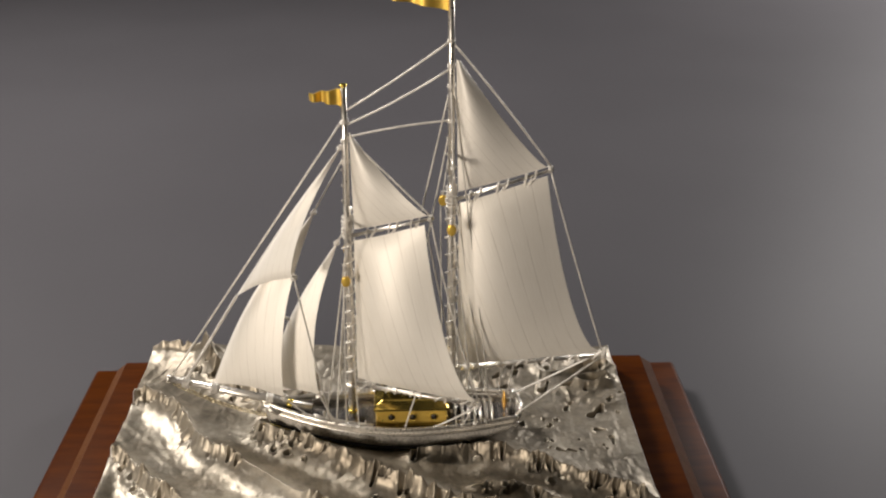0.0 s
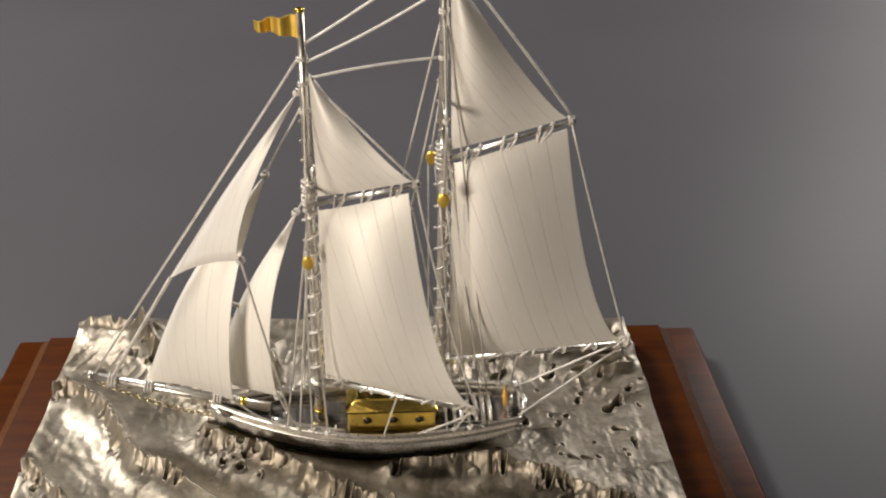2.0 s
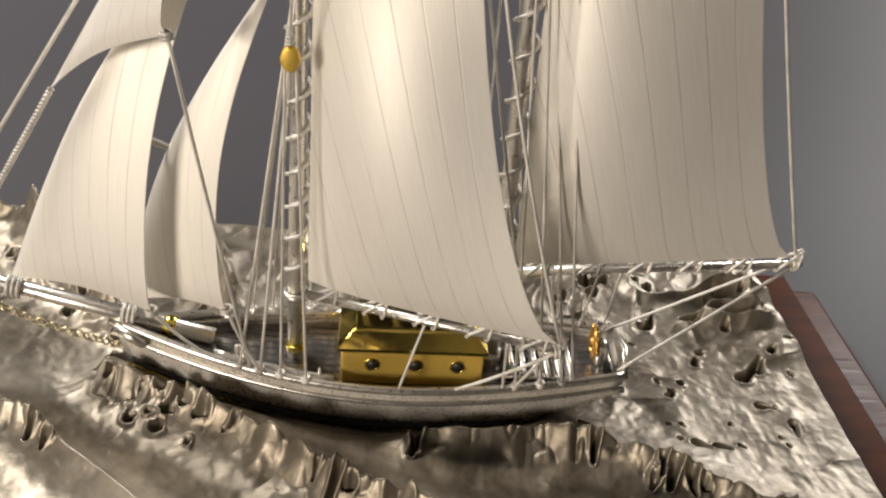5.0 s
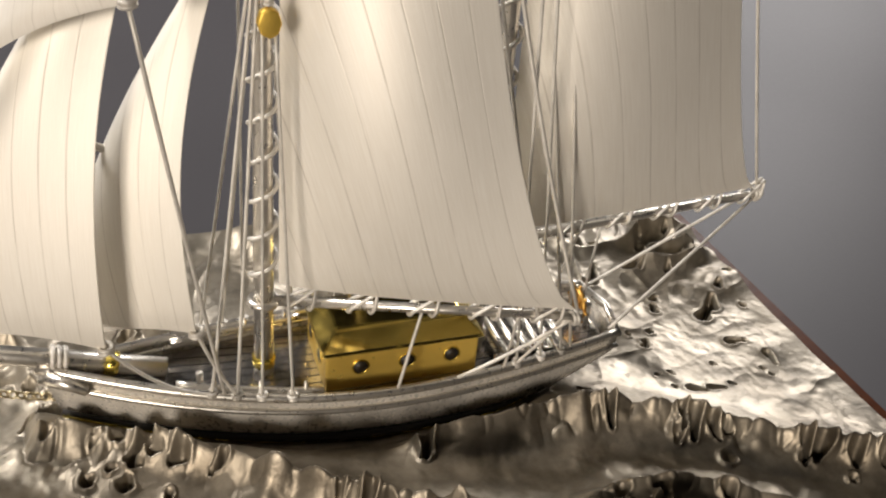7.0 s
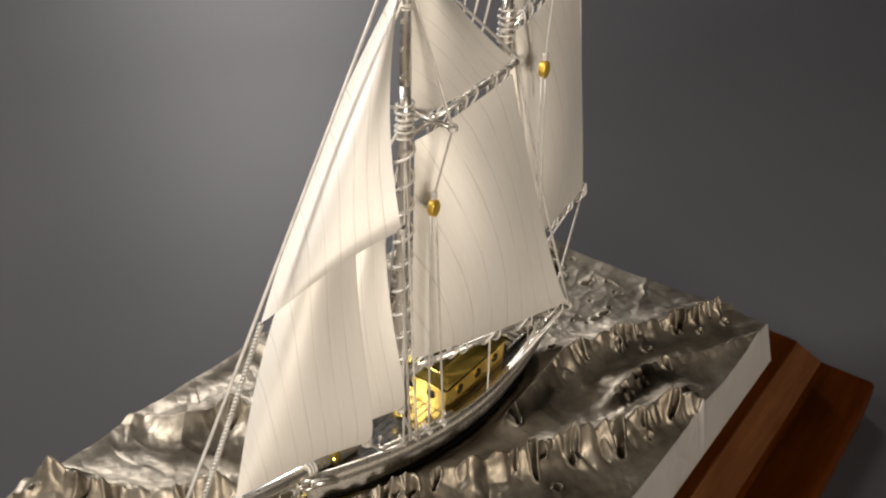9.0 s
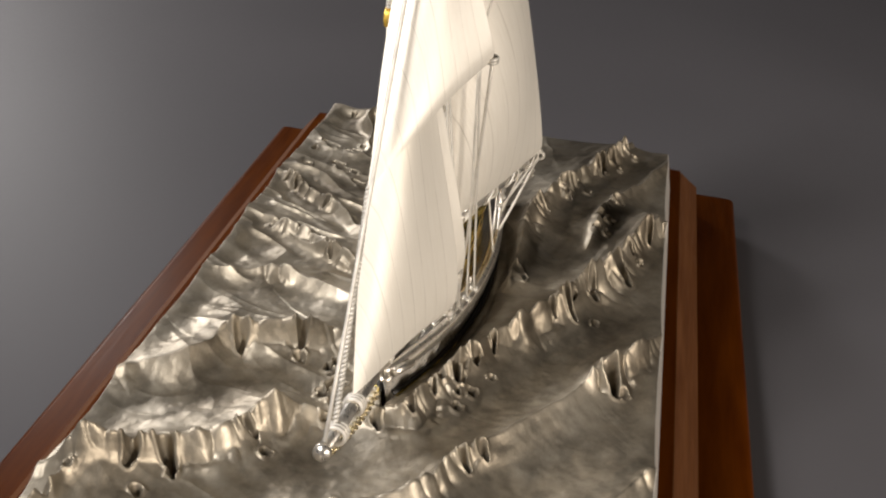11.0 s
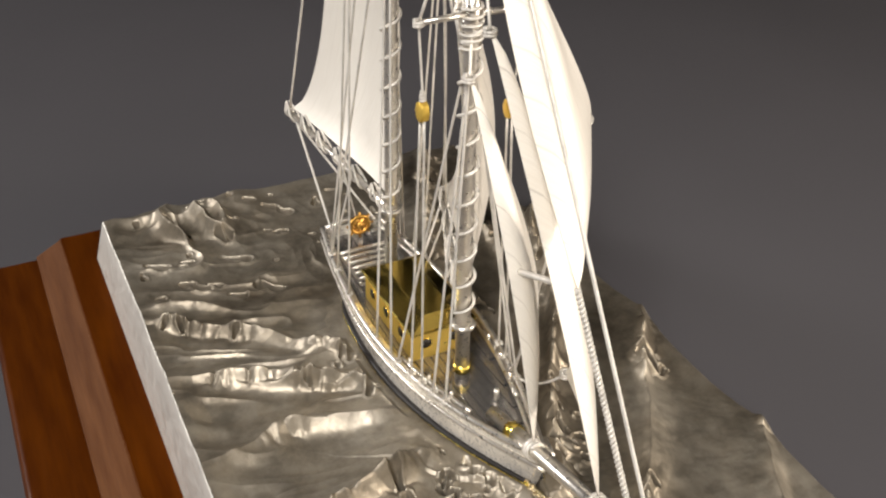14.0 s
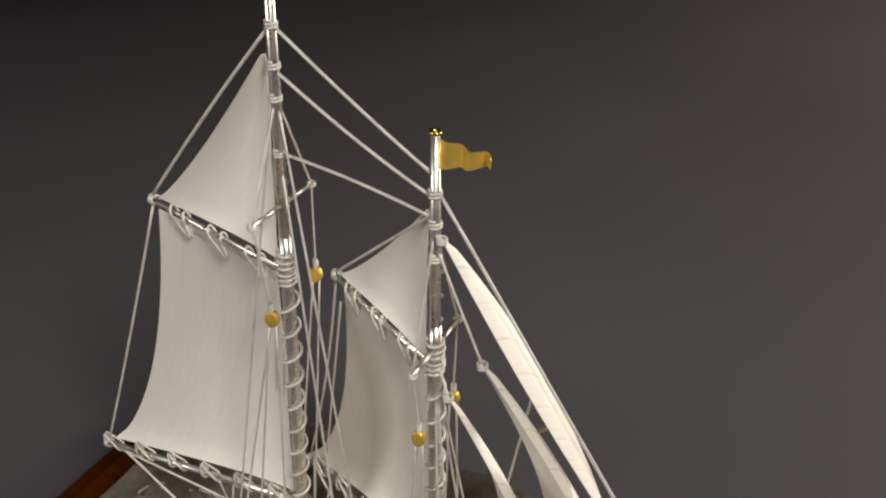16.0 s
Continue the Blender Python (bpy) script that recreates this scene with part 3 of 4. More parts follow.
for s in (-1, 1):
    part("gunwale", tube(side_curve(s, -0.002, 0.004), 0.0085, 8), SILVER, hull_ob, "bright rail along the hull")
    part("rubbing_strake", tube(side_curve(s, 0.003, -0.022), 0.0055, 6), SILVER, hull_ob)
    part("inner_rail", tube(side_curve(s, -0.016, -0.006, BOW_X + 0.05, STERN_X - 0.02), 0.005, 6), SILVER, hull_ob)
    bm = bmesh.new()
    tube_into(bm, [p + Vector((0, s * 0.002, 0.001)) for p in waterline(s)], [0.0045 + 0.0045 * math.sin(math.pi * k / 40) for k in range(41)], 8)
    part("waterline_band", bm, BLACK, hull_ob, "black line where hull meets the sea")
    part("gilt_line", tube([p + Vector((0, s * 0.008, -0.003)) for p in waterline(s)], 0.0016, 6), GOLD, hull_ob, "thin gilt line outside the waterline")
part("stern_rail", tube([(STERN_X, HULL_Y - 0.087, 0.484), (STERN_X + 0.018, HULL_Y, 0.488), (STERN_X, HULL_Y + 0.087, 0.484)], 0.0075, 8), SILVER, hull_ob)


def deck_height(x):
    return rail_height(x) - 0.026


def deck():
    base = bmesh.new()
    rows = []
    for k in range(31):
        x = BOW_X + 0.03 + (STERN_X - BOW_X - 0.035) * k / 30
        b = max(0.002, half_breadth(x) - 0.004)
        z = deck_height(x) - 0.004
        rows.append([base.verts.new((x, HULL_Y + b * e, z)) for e in (-1, 0, 1)])
    for r, q in zip(rows, rows[1:]):
        for i in range(2):
            base.faces.new((r[i], q[i], q[i + 1], r[i + 1]))
    d = part("deck", base, DECK, hull_ob, "dull silver planked deck")
    wide, n = 0.0205, 6
    for i in range(-n, n + 1):
        y = i * wide
        reach = abs(y) + wide * 0.5
        xs = [BOW_X + 0.03 + (STERN_X - BOW_X - 0.04) * k / 90 for k in range(91)]
        inside = [x for x in xs if half_breadth(x) - 0.006 > reach]
        if len(inside) < 4:
            continue
        a, b = inside[0], inside[-1]
        bm = bmesh.new()
        last = None
        for k in range(13):
            x = a + (b - a) * k / 12
            z = deck_height(x)
            row = [bm.verts.new((x, HULL_Y + y - wide * 0.46, z - 0.004)), bm.verts.new((x, HULL_Y + y - wide * 0.43, z)), bm.verts.new((x, HULL_Y + y + wide * 0.43, z)), bm.verts.new((x, HULL_Y + y + wide * 0.46, z - 0.004))]
            if last:
                for m in range(3):
                    bm.faces.new((last[m], row[m], row[m + 1], last[m + 1]))
            last = row
        part("plank", bm, DECK, d, smooth=False)


DECK = make_silver("deck_silver", (0.46, 0.44, 0.42), 0.20, 0.85, 70, relief=0.00001, metal=0.85)
deck()


def cabin():
    """The gilt deckhouse: upright sides with portholes under a hipped roof."""
    x0, x1, y0, y1, z0, z1, z2 = -0.010, 0.273, 0.252, 0.410, deck_height(0.1), 0.522, 0.546
    body = part("cabin", bevelled(prism([(x0, x1, y0, y1, z0), (x0, x1, y0, y1, z1)]), 0.004, 2), GOLD_WALL, ship, "polished gold deckhouse with round portholes", smooth=False)
    e = 0.008
    part("cabin_roof", bevelled(prism([(x0 - e, x1 + e, y0 - e, y1 + e, z1), (x0 - e, x1 + e, y0 - e, y1 + e, z1 + 0.007), (x0 + 0.022, x1 - 0.018, y0 + 0.035, y1 - 0.035, z2), (x0 + 0.027, x1 - 0.023, y0 + 0.04, y1 - 0.04, z2 + 0.004)]), 0.0025, 1), GOLD_ROOF_DIM, body, "gold hipped roof, tinted darker for the dim things it mirrors", smooth=False)
    zc = (z0 + z1) / 2 + 0.008
    # near-black discs are painted stand-ins for the shade inside the portholes
    for y, s in ((y0, -1), (y1, 1)):
        for x in (0.052, 0.138, 0.222):
            p = part("porthole", ring((x, y + s * 0.001, zc), (0, 1, 0), 0.0145, 0.0016), GOLD, body)
            part("hole_shade", disc((x, y + s * 0.0015, zc), (0, s, 0), 0.0125), DARK_HOLE, p)
    for y in (0.300, 0.374):
        p = part("porthole", ring((x0 - 0.001, y, zc), (1, 0, 0), 0.0145, 0.0016), GOLD, body)
        part("hole_shade", disc((x0 - 0.0015, y, zc), (-1, 0, 0), 0.0125), DARK_HOLE, p)


def disc(at, axis, radius, sides=16, thick=0.002):
    at, ax = Vector(at), Vector(axis).normalized()
    return tube([at - ax * thick / 2, at + ax * thick / 2], radius, sides)


DARK_HOLE = base_material("opening_shade", (0.020, 0.014, 0.007), 0.5)
cabin()

# masts and spars
FORE_FOOT, FORE_TOP = Vector((-0.106, 0.327, 0.43)), Vector((-0.083, 0.348, 1.83))
MAIN_FOOT, MAIN_TOP = Vector((0.295, 0.325, 0.43)), Vector((0.283, 0.340, 2.235))


def on(mast, z):
    a, b = (FORE_FOOT, FORE_TOP) if mast == "fore" else (MAIN_FOOT, MAIN_TOP)
    return a.lerp(b, (z - a.z) / (b.z - a.z))


def mast(name, key, hounds, top, collar, label):
    m = part(name, tube([on(key, z) for z in (0.43, 0.8, hounds - 0.02, hounds, hounds + 0.08)], [0.0175, 0.0165, 0.0150, 0.0150, 0.0135], 14), SILVER, ship, label)
    off = Vector((0.0, 0.0, 0.0))
    part("topmast", tube([on(key, z) + off for z in (hounds + 0.07, (hounds + top) / 2, top)], [0.0130, 0.0120, 0.0095], 12), SILVER, m)
    part("masthead_cap", ring(on(key, top), (0, 0, 1), 0.009, 0.005, 12), GOLD, m, "small gold ring at the masthead")
    part("collar", ring(on(key, collar), (0, 0, 1), 0.021, 0.008), SILVER, m, "rounded silver collar")
    part("lashing", coil(on(key, collar + 0.03), on(key, hounds - 0.05), 0.0225, 9.0, 0.0040, 14), WIRE, m, "silver wire wound round the mast")
    bm = bmesh.new()
    for k in range(5):
        coil_into(bm, on(key, hounds - 0.045 + 0.018 * k), on(key, hounds - 0.030 + 0.018 * k), 0.0190 + 0.002 * (k % 2), 1.3, 0.0033, 12, k)
    part("hound_lashing", bm, WIRE, m)
    for k in range(3):
        part("stay_eye", ring(on(key, hounds + 0.10 + 0.06 * k) + Vector((-0.013, 0, 0)), (0, 1, 0), 0.0045, 0.002, 10, 5), SILVER, m)
    return m


foremast = mast("foremast", "fore", 1.30, 1.83, 0.60, "slender silver foremast")
mainmast = mast("mainmast", "main", 1.42, 2.235, 0.68, "tall slender silver mainmast")
part("mast_band", disc(on("fore", 0.475), (0, 0, 1), 0.0205, 16, 0.020), GOLD, foremast, "gold band at the mast foot")
part("mast_band", disc(on("main", 0.47), (0, 0, 1), 0.022, 16, 0.02), SILVER, mainmast)

bowsprit = part("bowsprit", tube([(-0.272, 0.340, 0.476), (-0.47, 0.342, 0.530), (-0.827, 0.348, 0.626)], [0.0175, 0.0165, 0.012], 12), SILVER, ship, "round silver bowsprit")
part("end_ball", disc((-0.832, 0.348, 0.627), (-1, 0, 0.27), 0.016, 14, 0.014), SILVER, bowsprit)
part("gammon_band", disc((-0.36, 0.341, 0.500), (-1, 0, 0.27), 0.0205, 14, 0.022), GOLD, bowsprit, "gold band round the bowsprit")
for x, z in ((-0.440, 0.522), (-0.655, 0.580), (-0.765, 0.609)):
    part("lashing", coil((x - 0.012, 0.343, z + 0.003), (x + 0.012, 0.343, z - 0.003), 0.019, 2.5, 0.0045, 12), WIRE, bowsprit)


def spar(name, a, b, r0, r1, label):
    a, b = Vector(a), Vector(b)
    return part(name, tube([a, a.lerp(b, 0.5), b], [r0, (r0 + r1) / 2, r1], 10), SILVER, ship, label)


FORE_GAFF = on("fore", 1.262) + Vector((0.018, -0.004, 0)), Vector((0.222, 0.246, 1.372))
MAIN_GAFF = on("main", 1.405) + Vector((0.018, 0, 0)), Vector((0.655, 0.344, 1.514))
FORE_BOOM = on("fore", 0.602) + Vector((0.018, -0.006, 0)), Vector((0.400, 0.128, 0.634))
MAIN_BOOM = on("main", 0.672) + Vector((0.018, 0, 0)), Vector((0.918, 0.379, 0.688))
fore_gaff = spar("fore_gaff", *FORE_GAFF, 0.0075, 0.0060, "silver gaff of the foresail")
main_gaff = spar("main_gaff", *MAIN_GAFF, 0.0075, 0.0060, "silver gaff of the mainsail")
fore_boom = spar("fore_boom", *FORE_BOOM, 0.0095, 0.0075, "silver boom of the foresail")
main_boom = spar("main_boom", *MAIN_BOOM, 0.0100, 0.0080, "silver boom of the mainsail")


def lace(spar_ob, a, b, first, step, count, drop, lean):
    """Wire lacing: from each hole in the sail one strand goes straight to the spar and one slants along it, and both wrap it."""
    a, b = Vector(a), Vector(b)
    d = (b - a).normalized()
    for k in range(count):
        c = a + d * (first + step * k)
        hole = c + Vector((0, 0, drop))
        bm = bmesh.new()
        for way in (-1, 1):
            out = Vector((0, way * 0.0125, 0))
            for shift in (0.15 * lean, lean):
                foot = c + d * shift
                over = Vector((0, 0, -0.012 if drop > 0 else 0.012))
                pts = [hole + out * 0.35, hole.lerp(foot, 0.5) + out * 0.75, foot + out, foot + d * 0.08 * lean + over + out * 0.45, foot + d * 0.14 * lean + over * 1.1]
                tube_into(bm, smooth_path(pts, 4), 0.0031, 6)
        part("lacing", bm, WIRE, spar_ob, "light silver wire lacing")


lace(fore_gaff, *FORE_GAFF, 0.055, 0.090, 3, -0.046, 0.036)
lace(main_gaff, *MAIN_GAFF, 0.045, 0.105, 3, -0.052, 0.042)
lace(fore_boom, *FORE_BOOM, 0.070, 0.105, 5, 0.030, -0.044)
lace(main_boom, *MAIN_BOOM, 0.080, 0.105, 6, 0.032, -0.044)

# sails


def sail(name, a, b, c, d, belly, label, nu=22, nv=22, roach=(0, 0, 0), bow=(0, 0, 0), twist=0.35, draft=0.8, hollow_foot=0.0):
    """A sheet with corners a (lower luff), b (lower leech), c (upper leech), d (upper luff). belly: how far it is blown out. roach: shift of the leech. bow: shift of the whole middle."""
    a, b, c, d, belly, roach, bow = (Vector(v) for v in (a, b, c, d, belly, roach, bow))
    foot, head = 1.0, (c - d).length / (b - a).length
    bm = bmesh.new()
    uvs, grid = bm.loops.layers.uv.new("UVMap"), []
    for i in range(nu + 1):
        u = i / nu
        row = []
        for j in range(nv + 1):
            v = j / nv
            p = a.lerp(b, u).lerp(d.lerp(c, u), v)
            camber = (math.sin(math.pi * u**draft)) * (math.sin(math.pi * (v * (1 - twist * 0.3) + 0.15 * twist)) ** 0.8 if 0 < v < 1 else math.sin(math.pi * 0.15 * twist) if v == 0 else 0.1)
            p = p + belly * camber + roach * (u**2) * 4 * v**0.65 * (1 - v**0.65) + bow * math.sin(math.pi * v)
            p.z += hollow_foot * math.sin(math.pi * u) * max(0.0, 1 - v * 3)
            row.append((bm.verts.new(p), u, v))
        grid.append(row)
    for i in range(nu):
        for j in range(nv):
            q = (grid[i][j], grid[i + 1][j], grid[i + 1][j + 1], grid[i][j + 1])
            f = bm.faces.new([w[0] for w in q])
            for lp, w in zip(f.loops, q):
                lp[uvs].uv = (1 - (1 - w[1]) * (foot + (head - foot) * w[2]), w[2])
    for e in bm.edges:
        e.smooth = not e.is_boundary
    ob = part(name, bm, SAIL, ship, label)
    if sum(p.normal.y for p in ob.data.polygons) > 0:
        ob.data.flip_normals()
    mod = ob.modifiers.new("thickness", "SOLIDIFY")
    ob.data.materials.append(SAIL_PLAIN)
    mod.thickness, mod.offset, mod.material_offset = 0.0002, 0.0, 1
    return ob


def at(v, *off):
    return Vector(v) + Vector(off)


sail("foresail", at(on("fore", 0.64), 0.024, -0.012, 0), (0.385, 0.128, 0.652), (0.190, 0.248, 1.345), at(on("fore", 1.245), 0.024, -0.01, 0), (0.0, -0.085, 0), "bellied satin silver foresail", roach=(-0.05, -0.02, 0), draft=0.68)
sail("mainsail", at(on("main", 0.70), 0.026, -0.004, 0), (0.885, 0.372, 0.708), (0.634, 0.342, 1.490), at(on("main", 1.39), 0.026, 0, 0), (0.0, -0.080, 0), "bellied satin silver mainsail with engraved seams", roach=(-0.05, -0.035, 0), draft=0.62)
sail("fore_topsail", at(on("fore", 1.285), 0.024, 0, 0), (0.200, 0.250, 1.380), at(on("fore", 1.655), 0.020, 0, 0), at(on("fore", 1.66), 0.016, 0, 0), (0.0, -0.035, 0), "triangular satin silver topsail", roach=(-0.02, 0, 0))
sail("main_topsail", at(on("main", 1.435), 0.024, 0, 0), (0.630, 0.344, 1.522), at(on("main", 1.915), 0.030, 0, 0), at(on("main", 1.92), 0.018, 0, 0), (0.0, -0.04, 0), "triangular satin silver topsail", roach=(-0.02, 0, 0))

J1 = dict(head=(-0.105, 0.352, 1.60), tack=(-0.530, 0.360, 0.995), clew=(-0.281, 0.195, 1.165))
J2 = dict(head=(-0.217, 0.375, 1.337), tack=(-0.655, 0.346, 0.605), clew=(-0.360, 0.225, 0.618))
J3 = dict(head=(-0.137, 0.365, 1.216), tack=(-0.446, 0.350, 0.550), clew=(-0.224, 0.235, 0.620))


def jib(name, j, belly, label, roach, bow):
    t, c, h = (Vector(j[k]) for k in ("tack", "clew", "head"))
    return sail(name, t, c, h + (c - h) * 0.02, h, belly, label, 20, 24, roach, bow, draft=0.6, hollow_foot=0.022)


jib1 = jib("flying_jib", J1, (-0.024, -0.050, 0.0), "narrow curved satin silver flying jib", (-0.03, -0.025, 0), (-0.006, 0.022, 0.0))
jib2 = jib("outer_jib", J2, (-0.015, -0.045, 0.0), "curved satin silver jib above the bowsprit", (0.0, -0.05, 0), (-0.045, 0.015, 0))
jib3 = jib("inner_jib", J3, (-0.015, -0.030, 0.0), "narrow curved satin silver staysail", (0.0, -0.045, 0), (-0.045, 0.010, 0))
for ob, j in ((jib1, J1), (jib2, J2), (jib3, J3)):
    for key in ("head", "clew"):
        knot("grommet_knot", j[key], ob, 0.011)

# flags


def flag(mast_key, z0, z1, length, low, high, parent):
    bm = bmesh.new()
    n, rows = 26, []
    p = on(mast_key, (z0 + z1) / 2)
    for i in range(n + 1):
        u = i / n
        y = p.y + 0.012 * math.sin(u * 13) * (0.3 + u)
        lo, hi = z0 + (low - z0) * u, z1 + (high - z1) * u
        rows.append([bm.verts.new((p.x - 0.010 - length * u, y, lo + (hi - lo) * k / 4)) for k in range(5)])
    for r, q in zip(rows, rows[1:]):
        for k in range(4):
            bm.faces.new((r[k], q[k], q[k + 1], r[k + 1]))
    for e in bm.edges:
        e.smooth = not e.is_boundary
    ob = part("flag", bm, GOLD_SATIN, parent, "rippled gold pennant")
    mod = ob.modifiers.new("thickness", "SOLIDIFY")
    mod.thickness, mod.offset = 0.0003, 0.0


flag("fore", 1.756, 1.818, 0.108, 1.778, 1.802, foremast)
flag("main", 2.085, 2.200, 0.200, 2.125, 2.180, mainmast)

# standing rigging
line("forestay", on("fore", 1.715), (-0.822, 0.348, 0.630), ship, 0.0055)
bm = bmesh.new()
for k in range(2):
    coil_into(bm, J1["tack"], (-0.765, 0.347, 0.618), 0.0034, 26, 0.0032, 10, math.pi * k)
part("jib_stay", bm, WIRE, ship, "stay twisted from two silver wires")
line("jib_halyard", on("fore", 1.58), J2["head"], ship, 0.0045)
line("jib_halyard", on("fore", 1.60), J1["head"], ship, 0.0045)
line("jib_halyard", on("fore", 1.30), J3["head"], ship, 0.0045)
line("triatic_stay", on("main", 1.985), on("fore", 1.735), ship, 0.0055, 0.006)
line("triatic_stay", on("main", 1.890), on("fore", 1.685), ship, 0.0055, 0.010)
line("triatic_stay", on("main", 1.705), on("fore", 1.640), ship, 0.0055, -0.008)
line("peak_halyard", on("main", 1.985), (0.650, 0.344, 1.518), ship, 0.0055, -0.008)
line("peak_halyard", on("fore", 1.655), (0.215, 0.247, 1.376), ship, 0.0050)
line("leech_line", (0.645, 0.344, 1.508), (0.905, 0.378, 0.695), ship, 0.0045, -0.004, (1, 0, 0))
line("leech_line", (0.212, 0.246, 1.365), (0.392, 0.128, 0.642), ship, 0.0048, -0.012, (1, 0, 0))
line("leech_line", (0.200, 0.248, 1.30), (0.330, 0.150, 0.62), ship, 0.0042)
for z in (1.70, 1.63, 1.55):
    knot("stay_lashing", on("fore", z), foremast, 0.0140)
for z in (1.985, 1.90, 1.83, 1.705):
    knot("stay_lashing", on("main", z), mainmast, 0.0130)
for p in (MAIN_BOOM[1], FORE_BOOM[1], MAIN_GAFF[1], FORE_GAFF[1]):
    knot("spar_end_lashing", p - Vector((0.012, 0, 0)), ship, 0.0125, (1, 0, 0))


def rail_point(x, side):
    return Vector((x, HULL_Y + side * (half_breadth(x) - 0.002), rail_height(x) + 0.008))


def block(parent, at_point):
    """A gilt pulley block: a flattened round shell."""
    p = Vector(at_point)
    shell = bevelled(tube([p + Vector((0, -0.0085, 0)), p + Vector((0, -0.003, 0)), p + Vector((0, 0.003, 0)), p + Vector((0, 0.0085, 0))], [0.0165, 0.0175, 0.0175, 0.0165], 8), 0.0022, 2)
    for v in shell.verts:
        v.co.z = p.z + (v.co.z - p.z) * 1.28
    b = part("pulley_block", shell, GOLD_SATIN, parent, "small satin gold pulley block")
    part("shackle", coil(p + Vector((0, 0, 0.022)), p + Vector((0, 0, 0.040)), 0.0050, 3, 0.0028, 9), WIRE, b)
    return b


def rig_side(key, mast_ob, spread_z, block_z, side, feet, upper, block_at):
    root = on(key, spread_z)
    tip = Vector((root.x + 0.002, HULL_Y + side * 0.118, spread_z - 0.004))
    sp = part("spreader", tube([root, tip], [0.007, 0.006], 8), SILVER, mast_ob, "thin silver spreader")
    knot("tip_lashing", tip, sp, 0.009)
    line("upper_shroud", on(key, upper), tip, ship, 0.0042)
    line("block_pendant", tip, Vector((block_at[0], block_at[1], block_z + 0.03)), ship, 0.0036)
    b = Vector((block_at[0], block_at[1], block_z))
    block(ship, b)
    for k, x in enumerate(feet[:2]):
        line("block_fall", b + Vector(((-0.009, 0.009)[k], 0, -0.014)), rail_point(x, side), ship, 0.0038)
        knot("rail_knot", rail_point(x, side), ship, 0.0085)
    for x in feet[2:]:
        line("shroud", on(key, spread_z - 0.05), rail_point(x, side), ship, 0.0042)
        knot("rail_knot", rail_point(x, side), ship, 0.0085)


rig_side("fore", foremast, 1.322, 1.118, -1, (-0.125, -0.075, -0.205, -0.165), 1.62, (-0.100, 0.248))
rig_side("fore", foremast, 1.322, 1.150, 1, (-0.125, -0.085, -0.205, -0.165, -0.03), 1.62, (-0.105, 0.445))
rig_side("main", mainmast, 1.582, 1.338, -1, (0.335, 0.385, 0.43), 1.83, (0.285, 0.218))
rig_side("main", mainmast, 1.582, 1.351, 1, (0.26, 0.37, 0.44), 1.83, (0.261, 0.442))
line("runner", on("main", 1.70), rail_point(0.07, 1), ship, 0.0042)
line("runner", on("main", 1.84), rail_point(0.0, 1), ship, 0.0042)
for side in (-1, 1):
    line("mizzen_lift", on("main", 1.90), rail_point(0.45, side), ship, 0.0040)

# running rigging
line("main_sheet", (0.905, 0.378, 0.682), (0.548, 0.262, 0.486), ship, 0.0048)
line("main_sheet", (0.860, 0.375, 0.680), (0.545, 0.395, 0.486), ship, 0.0048)
line("boom_lift", (0.545, 0.355, 0.672), (0.520, 0.330, 0.520), ship, 0.0040)
line("boom_lift", (0.500, 0.350, 0.672), (0.490, 0.400, 0.490), ship, 0.0040)
line("fore_sheet", (0.150, 0.228, 0.615), rail_point(0.105, -1), ship, 0.0045)
line("fore_sheet", (0.385, 0.133, 0.628), rail_point(0.215, -1), ship, 0.0050, 0.006)
line("fore_sheet", (0.375, 0.135, 0.628), rail_point(0.335, -1), ship, 0.0042)
line("fore_sheet", (0.30, 0.165, 0.622), rail_point(0.31, -1), ship, 0.0042)
line("jib_sheet", J1["clew"], rail_point(-0.185, -1), ship, 0.0048, 0.01)
line("jib_sheet", J2["clew"], rail_point(-0.20, -1), ship, 0.0045, 0.025)
line("jib_sheet", J3["clew"], rail_point(-0.165, -1), ship, 0.0045, 0.012)
line("jib_spacer", (-0.318, 0.345, 0.892), (-0.462, 0.345, 0.955), ship, 0.0095)
line("jib_spacer", (-0.322, 0.330, 1.150), (-0.375, 0.310, 1.192), ship, 0.0085)
for x in (-0.205, -0.165, 0.335, 0.43):
    knot("rail_knot", rail_point(x, -1), ship, 0.0085)

# chain under the bowsprit


def chain():
    a, b = Vector((-0.440, 0.352, 0.430)), Vector((-0.815, 0.348, 0.602))
    n = 30
    holder = part("bobstay", tube([a, a + (b - a) * 0.02], 0.004), GOLD, ship, "fine gold chain under the bowsprit")
    for k in range(n):
        u = (k + 0.5) / n
        p = a.lerp(b, u) + Vector((0, 0, -0.022 * 4 * u * (1 - u)))
        axis = Vector((0.42, 0, 0.9)) if k % 2 else Vector((0, 1, 0))
        part("link", ring(p, axis, 0.0080, 0.0024, 10, 5), GOLD_DULL, holder)


chain()

# wheel and fittings aft


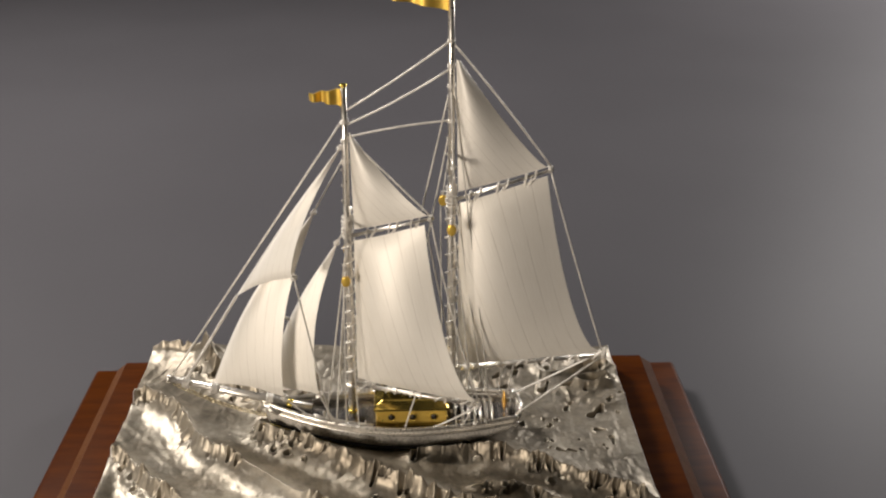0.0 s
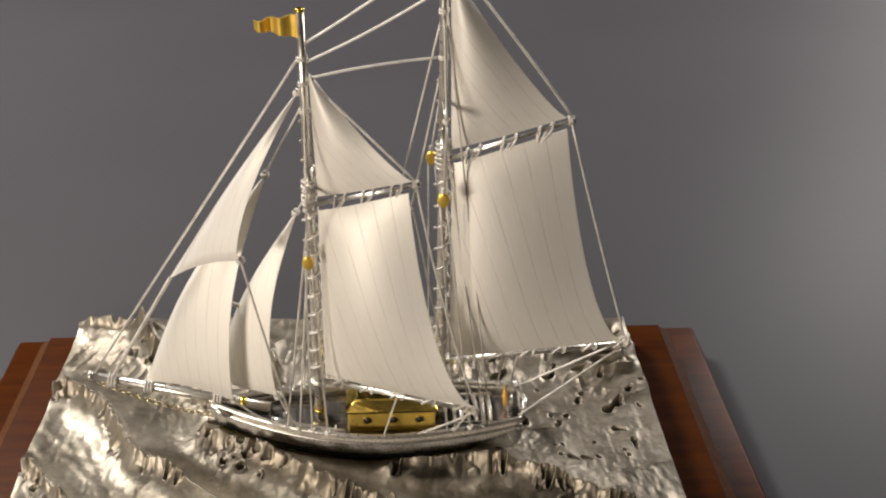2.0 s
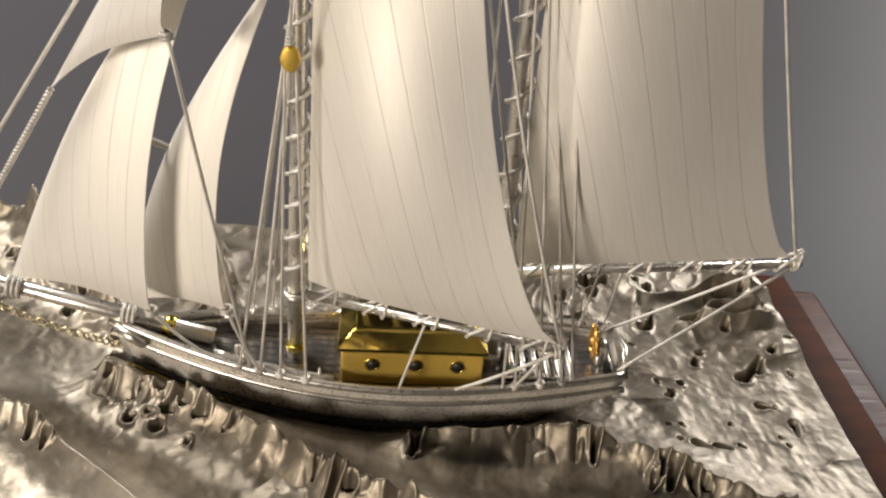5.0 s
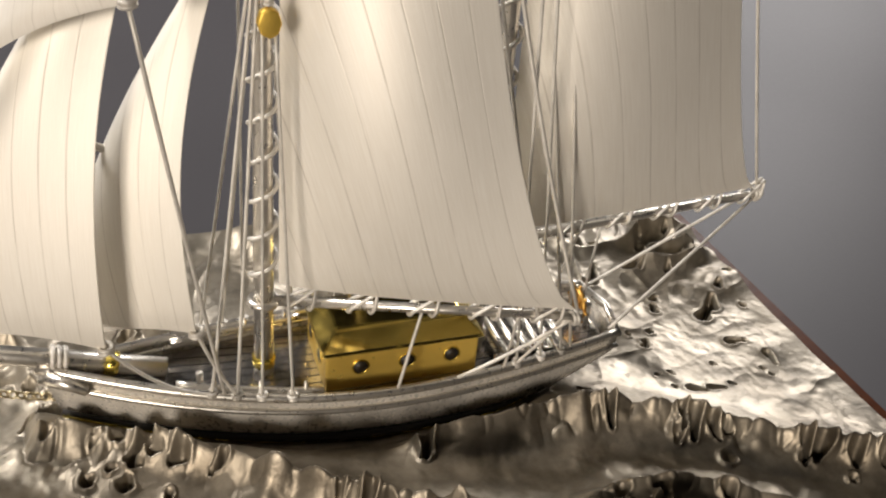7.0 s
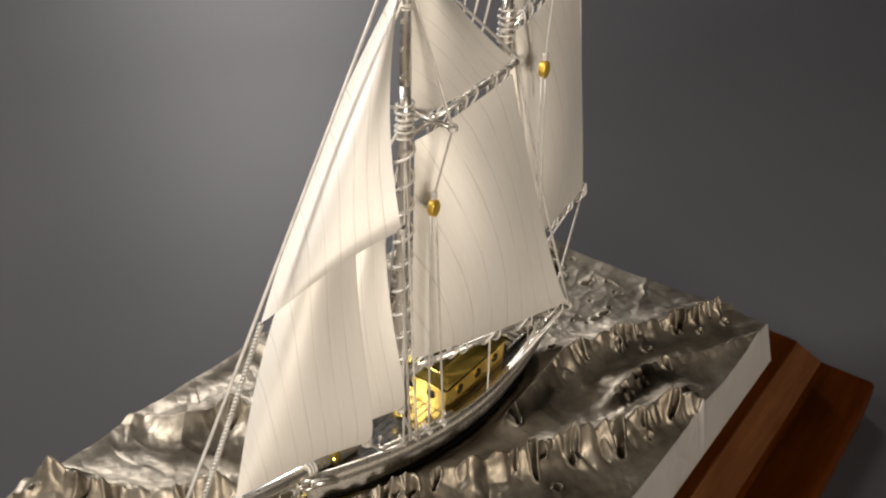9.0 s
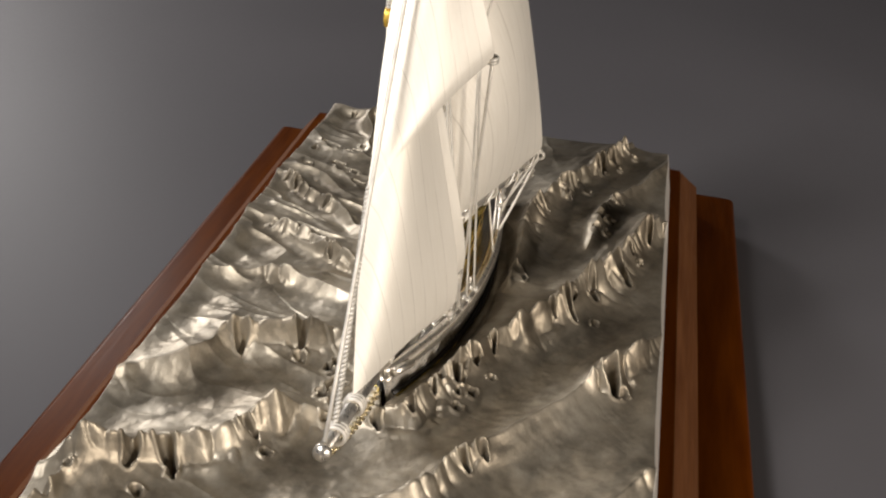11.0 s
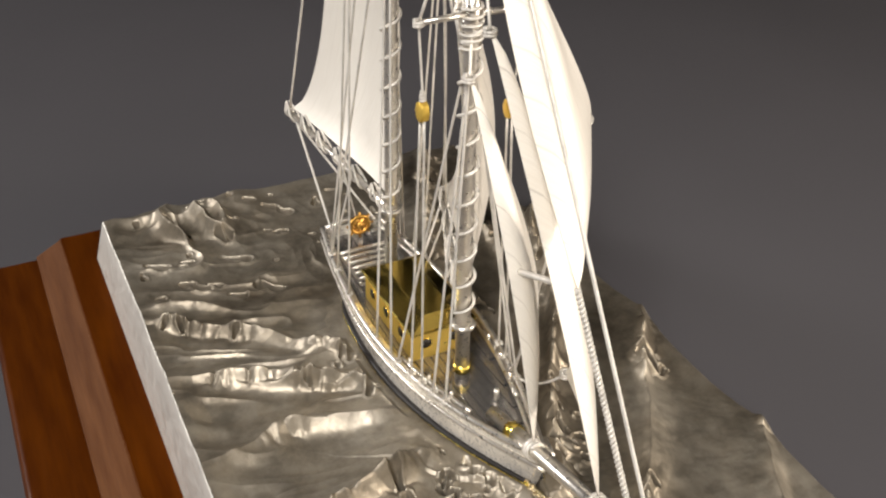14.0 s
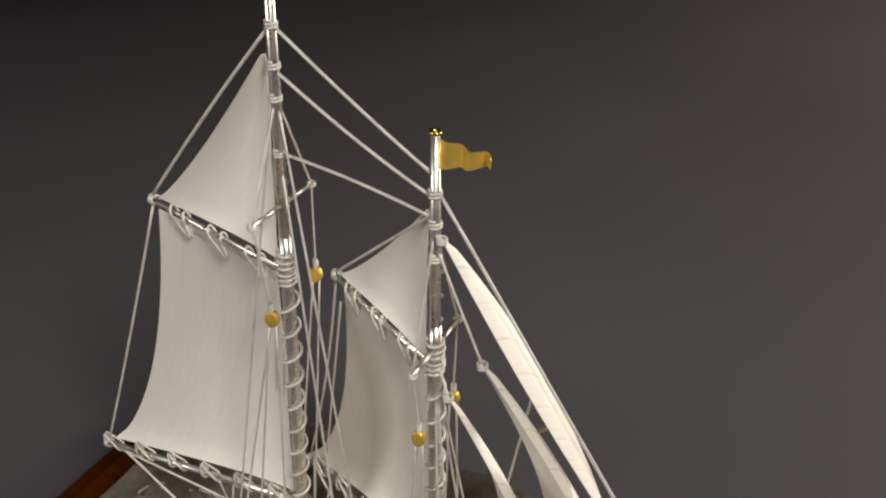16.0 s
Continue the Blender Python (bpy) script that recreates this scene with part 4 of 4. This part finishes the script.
def wheel():
    c = Vector((0.508, 0.325, 0.508))
    w = part("ship_wheel", ring(c, (1, 0, 0), 0.027, 0.0055, 24, 8), BRONZE, ship, "bronze steering wheel with eight spokes")
    part("hub", disc(c, (1, 0, 0), 0.010, 12, 0.016), BRONZE, w)
    part("rim_plate", disc(c, (1, 0, 0), 0.0262, 24, 0.004), BRONZE, w)
    for k in range(8):
        a = math.tau * k / 8
        d = Vector((0, math.cos(a), math.sin(a)))
        part("spoke", tube([c + d * 0.006, c + d * 0.040], [0.003, 0.0035], 6), BRONZE, w)
    part("stand", bevelled(prism([(0.518, 0.534, 0.312, 0.338, deck_height(0.52)), (0.518, 0.534, 0.312, 0.338, 0.512)]), 0.002, 1), SILVER, w)


wheel()


def grating():
    gr = part("deck_grating", box((0.315, 0.262, deck_height(0.38) + 0.001), (0.475, 0.270, deck_height(0.38) + 0.012)), SILVER, ship, "row of bright silver deck bars aft of the cabin")
    for k in range(6):
        x = 0.335 + 0.024 * k
        part("bar", box((x, 0.262, deck_height(x) + 0.004), (x + 0.010, 0.405, deck_height(x) + 0.016), 0.002, 1), SILVER, gr)
    for y in (0.262, 0.398):
        part("side_bar", box((0.315, y, deck_height(0.38) + 0.002), (0.475, y + 0.008, deck_height(0.38) + 0.014), 0.002, 1), SILVER, gr)


grating()

# bulwark fittings: pin rails near the foremast, and a spare spar on deck
for s in (-1, 1):
    pr = part("pin_rail", tube(side_curve(s, -0.020, 0.006, -0.26, -0.02, 10), 0.0065, 8), SILVER, ship, "thick silver pin rail")
    for k in range(3):
        x = -0.20 + 0.075 * k
        q = Vector((x, HULL_Y + s * (half_breadth(x) - 0.020), rail_height(x) - 0.006))
        part("belaying_pin", tube([q, q + Vector((0, 0, 0.016)), q + Vector((0, 0, 0.032))], [0.003, 0.0042, 0.003], 7), SILVER, pr)
part("pump_post", tube([(-0.22, 0.30, 0.44), (-0.22, 0.30, 0.487)], 0.006, 8), SILVER, ship)
part("anchor_fluke", tube([(-0.40, 0.288, 0.490), (-0.46, 0.315, 0.508)], [0.009, 0.012], 8), SILVER, ship)
